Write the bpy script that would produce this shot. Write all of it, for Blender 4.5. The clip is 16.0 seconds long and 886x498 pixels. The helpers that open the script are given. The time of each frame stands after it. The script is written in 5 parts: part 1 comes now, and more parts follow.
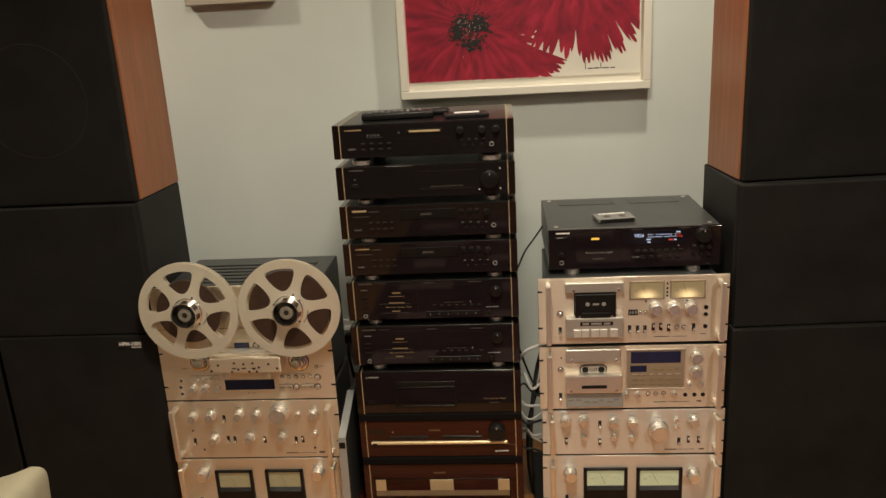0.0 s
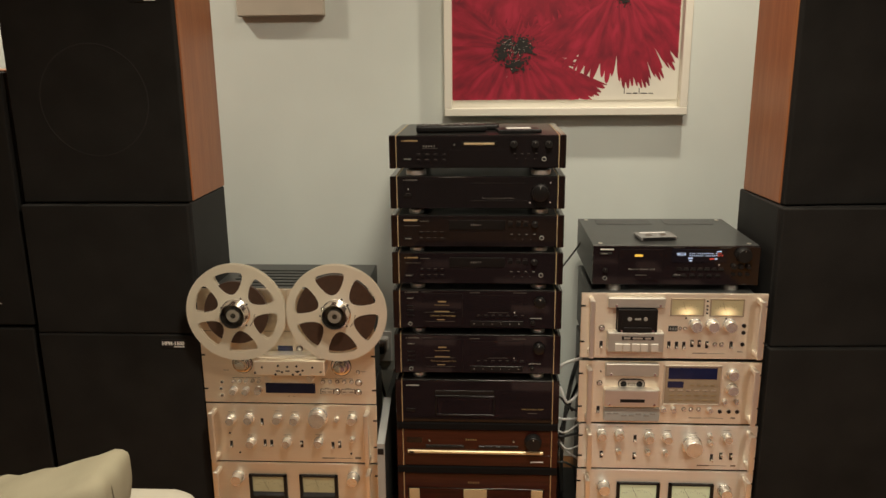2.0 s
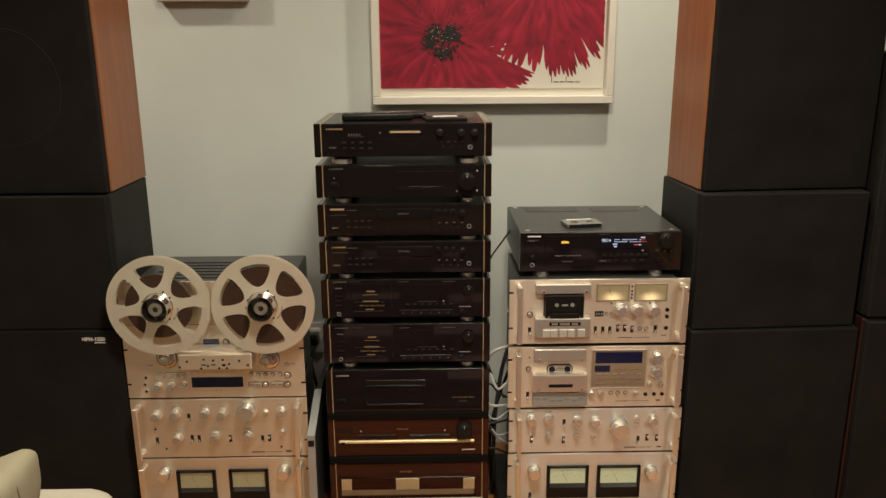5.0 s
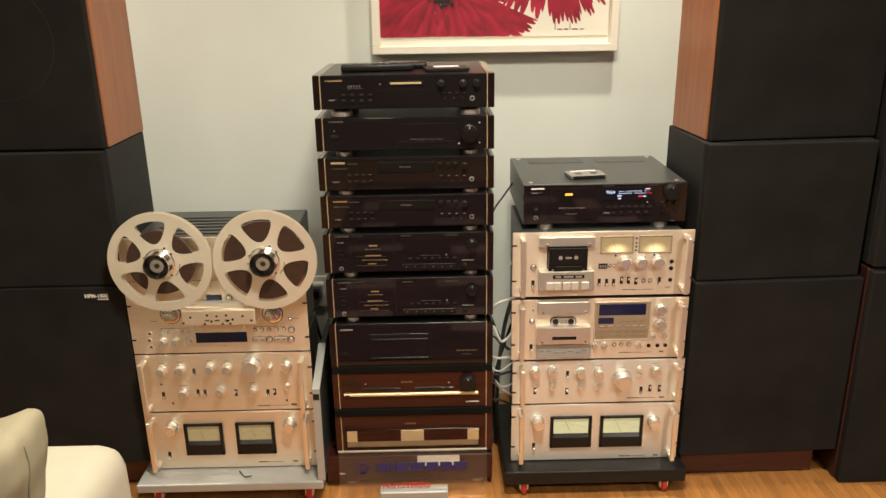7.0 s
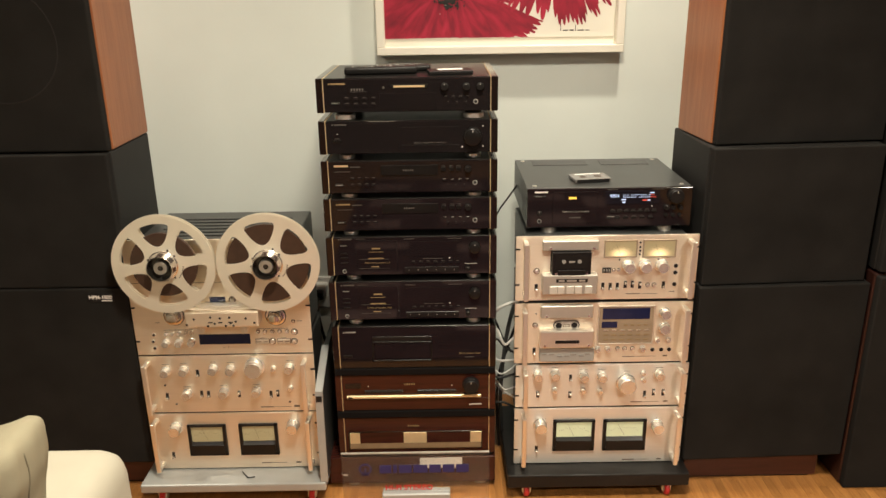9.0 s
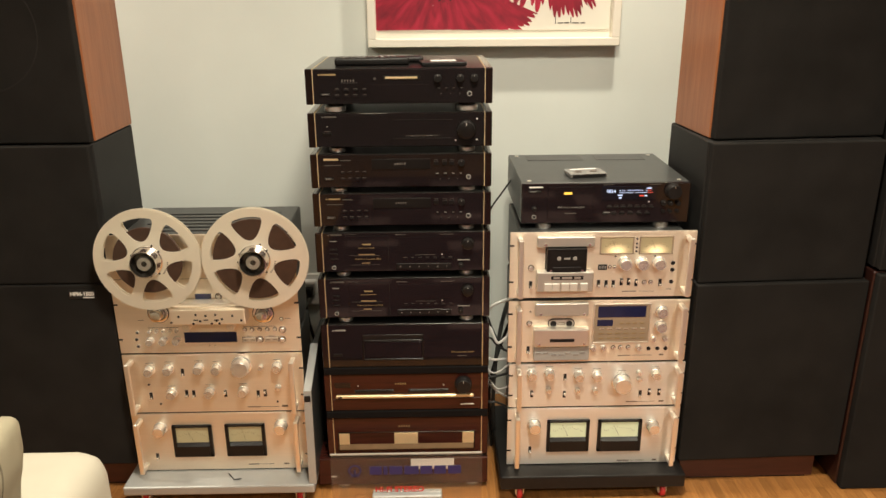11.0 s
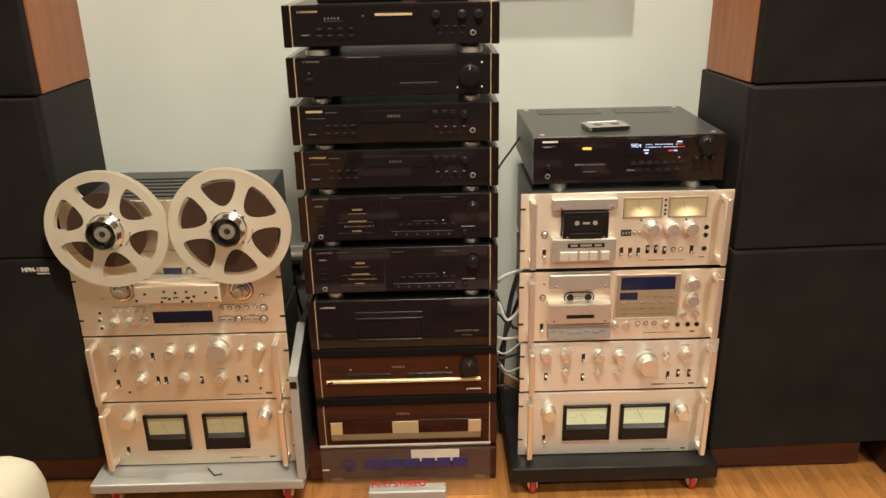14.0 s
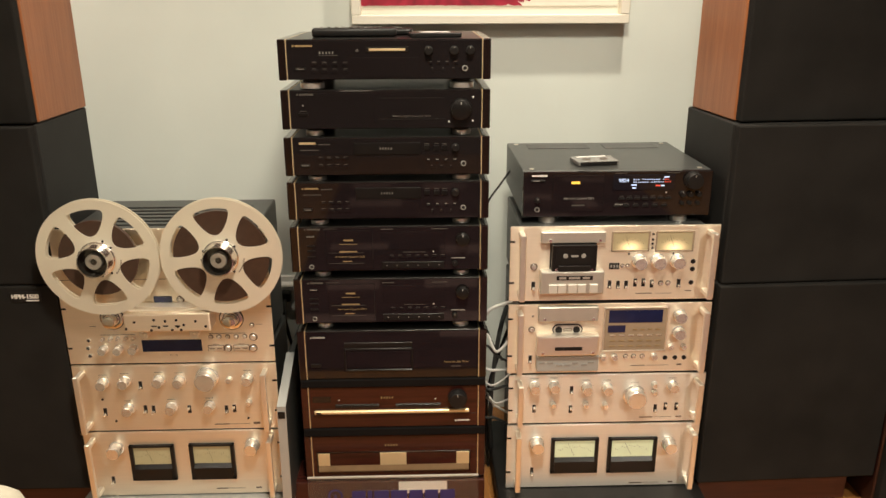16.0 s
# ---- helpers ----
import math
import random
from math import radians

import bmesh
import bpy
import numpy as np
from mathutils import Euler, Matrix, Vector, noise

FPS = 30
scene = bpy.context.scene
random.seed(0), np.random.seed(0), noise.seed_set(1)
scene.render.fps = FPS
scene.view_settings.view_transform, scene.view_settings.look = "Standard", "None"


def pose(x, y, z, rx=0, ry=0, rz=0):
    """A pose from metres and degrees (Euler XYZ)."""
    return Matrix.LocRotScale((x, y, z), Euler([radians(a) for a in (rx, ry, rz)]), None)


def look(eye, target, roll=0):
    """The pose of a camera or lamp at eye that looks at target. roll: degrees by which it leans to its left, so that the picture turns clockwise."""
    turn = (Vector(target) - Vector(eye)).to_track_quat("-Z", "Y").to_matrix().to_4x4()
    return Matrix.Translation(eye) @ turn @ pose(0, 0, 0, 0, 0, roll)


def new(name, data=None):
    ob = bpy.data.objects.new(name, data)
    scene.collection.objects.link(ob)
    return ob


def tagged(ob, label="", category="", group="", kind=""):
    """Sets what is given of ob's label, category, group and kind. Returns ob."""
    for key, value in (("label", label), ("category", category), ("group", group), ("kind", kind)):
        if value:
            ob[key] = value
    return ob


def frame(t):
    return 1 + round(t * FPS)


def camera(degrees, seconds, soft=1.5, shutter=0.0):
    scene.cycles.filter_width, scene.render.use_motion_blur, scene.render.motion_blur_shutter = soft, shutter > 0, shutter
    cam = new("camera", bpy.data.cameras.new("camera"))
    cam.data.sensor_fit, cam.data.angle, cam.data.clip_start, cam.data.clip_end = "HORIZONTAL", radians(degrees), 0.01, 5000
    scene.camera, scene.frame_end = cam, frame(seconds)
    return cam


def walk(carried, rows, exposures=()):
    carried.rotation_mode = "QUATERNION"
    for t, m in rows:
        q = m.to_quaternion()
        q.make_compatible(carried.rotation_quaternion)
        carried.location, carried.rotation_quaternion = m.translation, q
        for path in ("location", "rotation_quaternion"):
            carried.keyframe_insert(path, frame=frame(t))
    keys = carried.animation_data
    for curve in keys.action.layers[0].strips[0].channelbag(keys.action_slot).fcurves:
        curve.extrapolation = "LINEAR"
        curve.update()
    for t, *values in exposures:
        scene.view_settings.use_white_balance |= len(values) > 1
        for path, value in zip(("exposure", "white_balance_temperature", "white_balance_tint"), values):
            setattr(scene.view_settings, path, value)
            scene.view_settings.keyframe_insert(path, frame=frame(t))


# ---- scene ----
cam = camera(59.8, 16.0)
PATH = [
    (0, (0.222, -2.435, 1.39), (0.059, -0.522, 0.831), -3.2),
    (0.5, (0.18, -2.438, 1.393), (-0.042, -0.523, 0.858), -3.1),
    (1, (0.088, -2.486, 1.407), (-0.154, -0.571, 0.883), -3.5),
    (1.5, (0.048, -2.499, 1.394), (-0.11, -0.577, 0.866), -2.4),
    (2, (0.047, -2.503, 1.359), (-0.063, -0.566, 0.872), -0.6),
    (2.5, (0.059, -2.49, 1.341), (-0.022, -0.541, 0.899), -0.7),
    (3, (0.059, -2.485, 1.313), (0.03, -0.532, 0.881), 0.2),
    (3.5, (0.084, -2.486, 1.316), (0.057, -0.539, 0.858), 0.1),
    (4, (0.08, -2.486, 1.331), (0.075, -0.548, 0.835), -0.5),
    (4.5, (0.093, -2.497, 1.351), (0.112, -0.557, 0.862), -0.1),
    (5, (0.09, -2.497, 1.352), (0.124, -0.564, 0.841), -0.3),
    (5.2, (0.091, -2.491, 1.35), (0.123, -0.572, 0.786), -0.3),
    (7.3, (0.09, -2.471, 1.362), (0.109, -0.575, 0.725), -1.1),
    (7.5, (0.099, -2.467, 1.37), (0.108, -0.571, 0.734), -1.2),
    (8, (0.095, -2.467, 1.374), (0.123, -0.572, 0.734), -0.3),
    (8.5, (0.107, -2.466, 1.381), (0.106, -0.575, 0.73), -0.9),
    (11, (0.097, -2.421, 1.357), (0.128, -0.531, 0.702), -0.4),
    (11.5, (0.128, -2.355, 1.341), (0.154, -0.469, 0.677), -0.5),
    (12, (0.154, -2.273, 1.319), (0.077, -0.406, 0.607), -0.9),
    (12.5, (0.095, -2.264, 1.281), (0.051, -0.387, 0.594), -1.9),
    (13, (0.098, -2.249, 1.272), (0.06, -0.371, 0.587), -1.7),
    (13.5, (0.093, -2.22, 1.261), (0.099, -0.335, 0.593), -0.5),
    (14, (0.103, -2.201, 1.251), (0.126, -0.331, 0.541), -1.1),
    (14.5, (0.12, -2.198, 1.239), (0.14, -0.321, 0.549), -2.1),
    (15, (0.116, -2.187, 1.247), (0.13, -0.322, 0.525), -1.3),
    (15.5, (0.106, -2.195, 1.228), (0.14, -0.314, 0.55), -1.4),
    (16, (0.101, -2.216, 1.256), (0.153, -0.32, 0.623), -0.2),
]
walk(cam, [(t, look(eye, target, roll)) for t, eye, target, roll in PATH],
     exposures=[(0, -0.53), (0.5, -0.49), (1.0, 0.17), (1.2, 0.15), (1.5, -0.26), (2.0, -0.47), (2.5, -0.51), (3.5, -0.51), (5.0, -0.5), (5.2, -0.21), (7.3, 0.2), (8.5, 0.19), (11, 0.22), (14.5, 0.17), (16, 0.21)])


# ---- light ----
FLOOR, CEIL = -0.03, 2.47
world = bpy.data.worlds.new("room_dark")
scene.world = world
world.use_nodes = True
world.node_tree.nodes["Background"].inputs[0].default_value = (0.02, 0.018, 0.015, 1)
world.node_tree.nodes["Background"].inputs[1].default_value = 0.3


def downlight(x, y, watts, size=0.11, spread=150, tint=(1.0, 0.905, 0.73)):
    data = bpy.data.lights.new("downlight_lamp", "AREA")
    data.shape, data.size, data.energy, data.color, data.spread = "DISK", size, watts, tint, radians(spread)
    ob = new("downlight_lamp", data)
    ob.matrix_world = pose(x, y, CEIL - 0.012)
    return ob


# two lamps wash the wall, three light the room
LAMPS = ((-1.45, -0.50, 20.5, 0.07), (0.68, -0.50, 14, 0.07), (0.22, -1.66, 40, 0.36), (-1.3, -3.5, 19, 0.32), (1.75, -3.4, 46, 0.32))
for x, y, w, d in LAMPS:
    downlight(x, y, w, d)


# ---- materials ----
def mat(name, base, rough=0.5, metal=0.0, spec=0.5, vary=0.0, scale=20.0, bump=0.0, bump_scale=200.0,
        stretch=(1, 1, 1), coat=0.0, brushed=0.0, second=None, emit=None, emit_power=0.0, rough_vary=0.0, random=0.0):
    m = bpy.data.materials.new(name)
    m.use_nodes = True
    n, l = m.node_tree.nodes, m.node_tree.links
    p = n["Principled BSDF"]
    p.inputs["Base Color"].default_value = (*base, 1)
    p.inputs["Roughness"].default_value = rough
    p.inputs["Metallic"].default_value = metal
    p.inputs["Specular IOR Level"].default_value = spec
    p.inputs["Coat Weight"].default_value = coat
    p.inputs["Coat Roughness"].default_value = 0.06
    if brushed:
        # horizontal brush lines spread highlights up and down
        tg = n.new("ShaderNodeTangent")
        tg.direction_type, tg.axis = "RADIAL", "Z"
        p.inputs["Anisotropic"].default_value, p.inputs["Anisotropic Rotation"].default_value = brushed, 0.25
        l.new(tg.outputs[0], p.inputs["Tangent"])
    if emit:
        p.inputs["Emission Color"].default_value = (*emit, 1)
        p.inputs["Emission Strength"].default_value = emit_power
    co = n.new("ShaderNodeTexCoord")
    mp = n.new("ShaderNodeMapping")
    mp.inputs["Scale"].default_value = stretch
    l.new(co.outputs["Object"], mp.inputs["Vector"])
    if vary or second:
        a = n.new("ShaderNodeTexNoise")
        a.inputs["Scale"].default_value, a.inputs["Detail"].default_value = scale, 6
        b = n.new("ShaderNodeTexNoise")
        b.inputs["Scale"].default_value, b.inputs["Detail"].default_value = scale * 0.17, 3
        l.new(mp.outputs[0], a.inputs["Vector"])
        l.new(mp.outputs[0], b.inputs["Vector"])
        add = n.new("ShaderNodeMath")
        add.operation = "ADD"
        l.new(a.outputs["Fac"], add.inputs[0])
        l.new(b.outputs["Fac"], add.inputs[1])
        r = n.new("ShaderNodeMapRange")
        r.inputs["From Min"].default_value, r.inputs["From Max"].default_value = 0.7, 1.3
        l.new(add.outputs[0], r.inputs["Value"])
        mix = n.new("ShaderNodeMix")
        mix.data_type = "RGBA"
        lo = second or tuple(c * (1 - vary) for c in base)
        hi = base if second else tuple(min(1, c * (1 + vary)) for c in base)
        mix.inputs["A"].default_value, mix.inputs["B"].default_value = (*lo, 1), (*hi, 1)
        l.new(r.outputs[0], mix.inputs["Factor"])
        out = mix.outputs["Result"]
        if random:
            info = n.new("ShaderNodeObjectInfo")
            isl = n.new("ShaderNodeNewGeometry")
            s = n.new("ShaderNodeMath")
            s.operation = "ADD"
            l.new(info.outputs["Random"], s.inputs[0])
            l.new(isl.outputs["Random Per Island"], s.inputs[1])
            fr = n.new("ShaderNodeMath")
            fr.operation = "FRACT"
            l.new(s.outputs[0], fr.inputs[0])
            rr = n.new("ShaderNodeMapRange")
            rr.inputs["To Min"].default_value, rr.inputs["To Max"].default_value = 1 - random, 1 + random
            l.new(fr.outputs[0], rr.inputs["Value"])
            hsv = n.new("ShaderNodeHueSaturation")
            l.new(rr.outputs[0], hsv.inputs["Value"])
            l.new(out, hsv.inputs["Color"])
            out = hsv.outputs["Color"]
        l.new(out, p.inputs["Base Color"])
        if rough_vary:
            q = n.new("ShaderNodeMapRange")
            q.inputs["To Min"].default_value, q.inputs["To Max"].default_value = rough - rough_vary, rough + rough_vary
            l.new(a.outputs["Fac"], q.inputs["Value"])
            l.new(q.outputs[0], p.inputs["Roughness"])
    if bump:
        t = n.new("ShaderNodeTexNoise")
        t.inputs["Scale"].default_value, t.inputs["Detail"].default_value = bump_scale, 4
        l.new(mp.outputs[0], t.inputs["Vector"])
        k = n.new("ShaderNodeBump")
        k.inputs["Strength"].default_value, k.inputs["Distance"].default_value = bump, 0.001
        l.new(t.outputs["Fac"], k.inputs["Height"])
        l.new(k.outputs[0], p.inputs["Normal"])
    return m


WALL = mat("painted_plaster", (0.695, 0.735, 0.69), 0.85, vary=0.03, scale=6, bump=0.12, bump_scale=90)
# for unseen walls, set dark to cut bounce and reflections in the gloss fronts
ROOM = mat("unseen_wall_dark_plaster", (0.15, 0.13, 0.115), 0.9, vary=0.05, scale=4, bump=0.1)
CEILING = mat("ceiling_paint", (0.75, 0.74, 0.71), 0.9, vary=0.02, scale=5)
OAK = mat("oak_strip", (0.50, 0.235, 0.070), 0.30, vary=0.25, scale=34, stretch=(26, 1.3, 1), second=(0.29, 0.112, 0.030), bump=0.1, bump_scale=60, coat=0.2, random=0.15)
GRILLE = mat("black_grille_cloth", (0.0200, 0.0186, 0.0172), 0.95, spec=0.08, vary=0.25, scale=9, bump=0.5, bump_scale=700)
# lighter cloth, painted highlight of the woofer rim behind the grille
GRILLE_RING = mat("rim_highlight_cloth", (0.026, 0.024, 0.022), 0.9, spec=0.15, vary=0.25, scale=9, bump=0.5, bump_scale=700)
CABINET_BLACK = mat("black_cabinet", (0.0175, 0.0165, 0.0155), 0.6, spec=0.25, vary=0.2, scale=12, bump=0.15, bump_scale=150)
WALNUT = mat("walnut_veneer", (0.36, 0.135, 0.052), 0.38, second=(0.24, 0.08, 0.03), scale=26, stretch=(9, 9, 0.45), bump=0.08, bump_scale=90)
# cabinet wood beside the right stack, its shade put into the colour
SHADED_WOOD = mat("wood_with_painted_shade", (0.045, 0.013, 0.009), 0.45, second=(0.028, 0.009, 0.006), scale=20, stretch=(0.6, 6, 9))
PLINTH = mat("dark_mahogany", (0.10, 0.030, 0.019), 0.4, second=(0.062, 0.019, 0.012), scale=20, stretch=(0.6, 6, 9))
SILVER = mat("brushed_champagne_aluminium", (0.95, 0.84, 0.69), 0.40, metal=0.85, vary=0.03, scale=30, stretch=(0.5, 20, 40), bump=0.10, bump_scale=180, brushed=0.8)
# same as SILVER with a paler, less yellow base colour
SILVER_PALE = mat("brushed_paler_aluminium", (0.93, 0.90, 0.83), 0.40, metal=0.85, vary=0.03, scale=30, stretch=(0.5, 20, 40), bump=0.10, bump_scale=180, brushed=0.8)
SILVER_TRIM = mat("satin_aluminium_trim", (0.90, 0.85, 0.76), 0.30, metal=0.8, vary=0.03, scale=40)
SATIN = mat("satin_knob_metal", (0.90, 0.88, 0.83), 0.27, metal=0.80, vary=0.05, scale=60)
PANEL = mat("grey_champagne_panel", (0.60, 0.57, 0.51), 0.36, metal=0.6, vary=0.05, scale=40)
CHROME = mat("polished_metal", (0.90, 0.88, 0.85), 0.17, metal=1.0, vary=0.03, scale=50)
GREY_METAL = mat("grey_painted_steel", (0.42, 0.43, 0.42), 0.42, metal=0.25, vary=0.06, scale=18)
CASE = mat("dark_grey_steel_case", (0.060, 0.062, 0.060), 0.34, metal=0.2, vary=0.1, scale=25, bump=0.1, bump_scale=400)
GLOSS = mat("gloss_black_lacquer", (0.011, 0.0085, 0.0092), 0.04, spec=0.5, vary=0.2, scale=12, rough_vary=0.02)
GLOSS2 = mat("satin_black_panel", (0.010, 0.009, 0.0085), 0.28, spec=0.3, vary=0.2, scale=20)
ROSE = mat("rosewood_lacquer", (0.062, 0.0145, 0.010), 0.16, second=(0.028, 0.008, 0.006), scale=14, stretch=(0.7, 8, 10), spec=0.3, coat=0.12)
ROSE_DARK = mat("dark_rosewood_cheek", (0.014, 0.0065, 0.005), 0.14, second=(0.007, 0.004, 0.0035), scale=14, stretch=(8, 0.7, 10), coat=0.25)
GOLD = mat("gold_trim", (0.78, 0.62, 0.37), 0.42, metal=0.5, vary=0.05, scale=40)
BRONZE = mat("faded_gold_print", (0.30, 0.21, 0.10), 0.5, vary=0.1, scale=60)
GREYPRINT = mat("grey_print", (0.30, 0.29, 0.27), 0.6, vary=0.1, scale=60)
SERIESPRINT = mat("faint_silver_print", (0.17, 0.16, 0.145), 0.6, vary=0.1, scale=60)
DIMPRINT = mat("dim_grey_print", (0.075, 0.068, 0.06), 0.6, vary=0.1, scale=60)
WHITEPRINT = mat("white_print", (0.80, 0.78, 0.74), 0.6, vary=0.05, scale=60)
MATTE = mat("matte_black_base", (0.007, 0.006, 0.006), 0.75, spec=0.12, vary=0.2, scale=30)
BLACK = mat("black_plastic", (0.011, 0.010, 0.0095), 0.42, spec=0.3, vary=0.2, scale=40)
BLACKPRINT = mat("dark_print", (0.15, 0.11, 0.075), 0.6, vary=0.2, scale=60)
RINGPRINT = mat("brown_ring_print", (0.12, 0.075, 0.045), 0.5, vary=0.2, scale=60)
DISPLAY = mat("dark_blue_display", (0.010, 0.015, 0.055), 0.12, vary=0.25, scale=25)
BROWNGLASS = mat("smoked_display", (0.34, 0.26, 0.18), 0.35, vary=0.12, scale=20)
METER_AMBER = mat("amber_face_painted_glow", (0.42, 0.35, 0.21), 0.5, vary=0.08, scale=30, emit=(1.0, 0.70, 0.32), emit_power=0.04)
# bulb glow is painted in: emission fades out from the face's bottom centre
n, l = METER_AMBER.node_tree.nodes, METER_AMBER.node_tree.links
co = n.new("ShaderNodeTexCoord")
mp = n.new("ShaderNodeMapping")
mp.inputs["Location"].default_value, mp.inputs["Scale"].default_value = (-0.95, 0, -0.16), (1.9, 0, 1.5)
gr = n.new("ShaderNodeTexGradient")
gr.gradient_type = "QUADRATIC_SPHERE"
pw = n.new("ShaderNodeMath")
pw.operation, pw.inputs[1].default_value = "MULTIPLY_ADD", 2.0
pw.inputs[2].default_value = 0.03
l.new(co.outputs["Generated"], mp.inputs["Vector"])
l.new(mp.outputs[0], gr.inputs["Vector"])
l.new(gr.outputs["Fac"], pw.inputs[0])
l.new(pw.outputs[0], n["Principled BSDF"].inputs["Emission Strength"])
METER_GREEN = mat("pale_green_meter_face", (0.60, 0.63, 0.45), 0.5, vary=0.08, scale=30, emit=(0.80, 0.92, 0.52), emit_power=0.20)
METER_DIM = mat("pale_meter_face", (0.46, 0.42, 0.26), 0.5, vary=0.08, scale=30, emit=(0.85, 0.75, 0.36), emit_power=0.03)
LED_BLUE = mat("blue_white_segment", (0.5, 0.6, 0.9), 0.5, emit=(0.55, 0.72, 1.0), emit_power=0.65)
LED_RED = mat("red_segment", (0.7, 0.08, 0.05), 0.5, emit=(1.0, 0.10, 0.06), emit_power=0.4)
# yellow logo box on a deck door, its brightness added as emission
LOGO_YELLOW = mat("yellow_logo_glow", (0.9, 0.55, 0.1), 0.5, emit=(1.0, 0.62, 0.08), emit_power=0.6)
# darker oatmeal cloth, lowered further for shade on the side facing the room
CUSHION_FABRIC = mat("oatmeal_cushion_cloth", (0.31, 0.28, 0.195), 0.9, spec=0.15, vary=0.12, scale=12, bump=0.4, bump_scale=380)
FABRIC = mat("cream_upholstery", (0.47, 0.44, 0.355), 0.9, spec=0.2, vary=0.06, scale=12, bump=0.35, bump_scale=450)
CREAM = mat("cream_frame_lacquer", (0.80, 0.76, 0.66), 0.5, vary=0.03, scale=10)
PAPER = mat("cream_paper", (0.74, 0.71, 0.62), 0.8, vary=0.03, scale=8)
RED_RUBBER = mat("red_caster_rubber", (0.55, 0.03, 0.03), 0.45, vary=0.1, scale=30)
WHITE_PLASTIC = mat("white_plastic", (0.72, 0.71, 0.68), 0.45, vary=0.04, scale=20)
BLUE_INK = mat("navy_print", (0.025, 0.022, 0.13), 0.5, vary=0.1, scale=30)
RED_INK = mat("red_print", (0.62, 0.03, 0.03), 0.5, vary=0.1, scale=30)
CABLE_WHITE = mat("pale_cable_jacket", (0.78, 0.77, 0.74), 0.5, vary=0.05, scale=30)


# ---- mesh helpers ----
def box(bm, x0, x1, y0, y1, z0, z1, bevel=0.0, seg=1):
    """A box between two corners; with bevel its edges are rounded."""
    x0, x1, y0, y1, z0, z1 = min(x0, x1), max(x0, x1), min(y0, y1), max(y0, y1), min(z0, z1), max(z0, z1)
    v = [bm.verts.new((x, y, z)) for z in (z0, z1) for y in (y0, y1) for x in (x0, x1)]
    f = [bm.faces.new([v[i] for i in q]) for q in ((0, 2, 3, 1), (4, 5, 7, 6), (0, 1, 5, 4), (2, 6, 7, 3), (0, 4, 6, 2), (1, 3, 7, 5))]
    if bevel:
        edges = list({e for q in f for e in q.edges})
        bmesh.ops.bevel(bm, geom=edges, offset=bevel, segments=seg, profile=0.5, affect="EDGES")
    return bm


def lathe(bm, x, y, z, profile, seg=20, axis="y", caps=True):
    """Turns (radius, height) pairs round an axis; heights run towards the viewer (-y), or up (z)."""
    rings = []
    for r, h in profile:
        ring = []
        for i in range(seg):
            a = 2 * math.pi * i / seg
            c, s = r * math.cos(a), r * math.sin(a)
            ring.append(bm.verts.new((x + c, y - h, z + s) if axis == "y" else (x + c, y + s, z + h) if axis == "z" else (x + h, y + c, z + s)))
        rings.append(ring)
    for a, b in zip(rings, rings[1:]):
        for i in range(seg):
            q = [a[i], a[(i + 1) % seg], b[(i + 1) % seg], b[i]]
            bm.faces.new(q)
    if caps:
        bm.faces.new(rings[0][::-1])
        bm.faces.new(rings[-1])
    bmesh.ops.recalc_face_normals(bm, faces=bm.faces)
    return bm


def finish(name, bm, material, smooth=False):
    me = bpy.data.meshes.new(name)
    bmesh.ops.recalc_face_normals(bm, faces=bm.faces)
    bm.to_mesh(me)
    bm.free()
    me.materials.append(material)
    if smooth:
        me.polygons.foreach_set("use_smooth", [True] * len(me.polygons))
        me.set_sharp_from_angle(angle=radians(40))
    return me


def part(name, bm, material, parent, label="", smooth=False):
    """Links a bmesh as one mesh object under a thing or a part; coordinates are the thing's own."""
    ob = new(name, finish(name, bm, material, smooth))
    ob.parent = parent
    return tagged(ob, label)


def thing(name, x, y, z, label, category, group="", rz=0.0):
    ob = new(name)
    ob.empty_display_size = 0.05
    ob.matrix_world = pose(x, y, z, 0, 0, rz)
    return tagged(ob, label, category, group)


def solid(name, bm, material, label, category="", group="", kind="", smooth=False):
    return tagged(new(name, finish(name, bm, material, smooth)), label, category, group, kind)


def block(parent, name, material, x0, x1, y0, y1, z0, z1, bevel=0.0, label="", seg=1):
    return part(name, box(bmesh.new(), x0, x1, y0, y1, z0, z1, bevel, seg), material, parent, label)


def tube(bm, pts, r, seg=8):
    """A round tube along a smooth line through the points."""
    pts = [Vector(p) for p in pts]
    line = []
    for i in range(len(pts) - 1):
        a, b, c, d = pts[max(i - 1, 0)], pts[i], pts[i + 1], pts[min(i + 2, len(pts) - 1)]
        for k in range(6):
            t = k / 6
            line.append(0.5 * ((2 * b) + (c - a) * t + (2 * a - 5 * b + 4 * c - d) * t * t + (3 * b - a - 3 * c + d) * t ** 3))
    line.append(pts[-1])
    rings = []
    for i, p in enumerate(line):
        d = (line[min(i + 1, len(line) - 1)] - line[max(i - 1, 0)]).normalized()
        u = d.cross(Vector((0.3, 0.9, 0.2))).normalized()
        w = d.cross(u)
        rings.append([bm.verts.new(p + r * (math.cos(2 * math.pi * k / seg) * u + math.sin(2 * math.pi * k / seg) * w)) for k in range(seg)])
    for a, b in zip(rings, rings[1:]):
        for k in range(seg):
            bm.faces.new((a[k], a[(k + 1) % seg], b[(k + 1) % seg], b[k]))
    bm.faces.new(rings[0])
    bm.faces.new(rings[-1])
    return bm


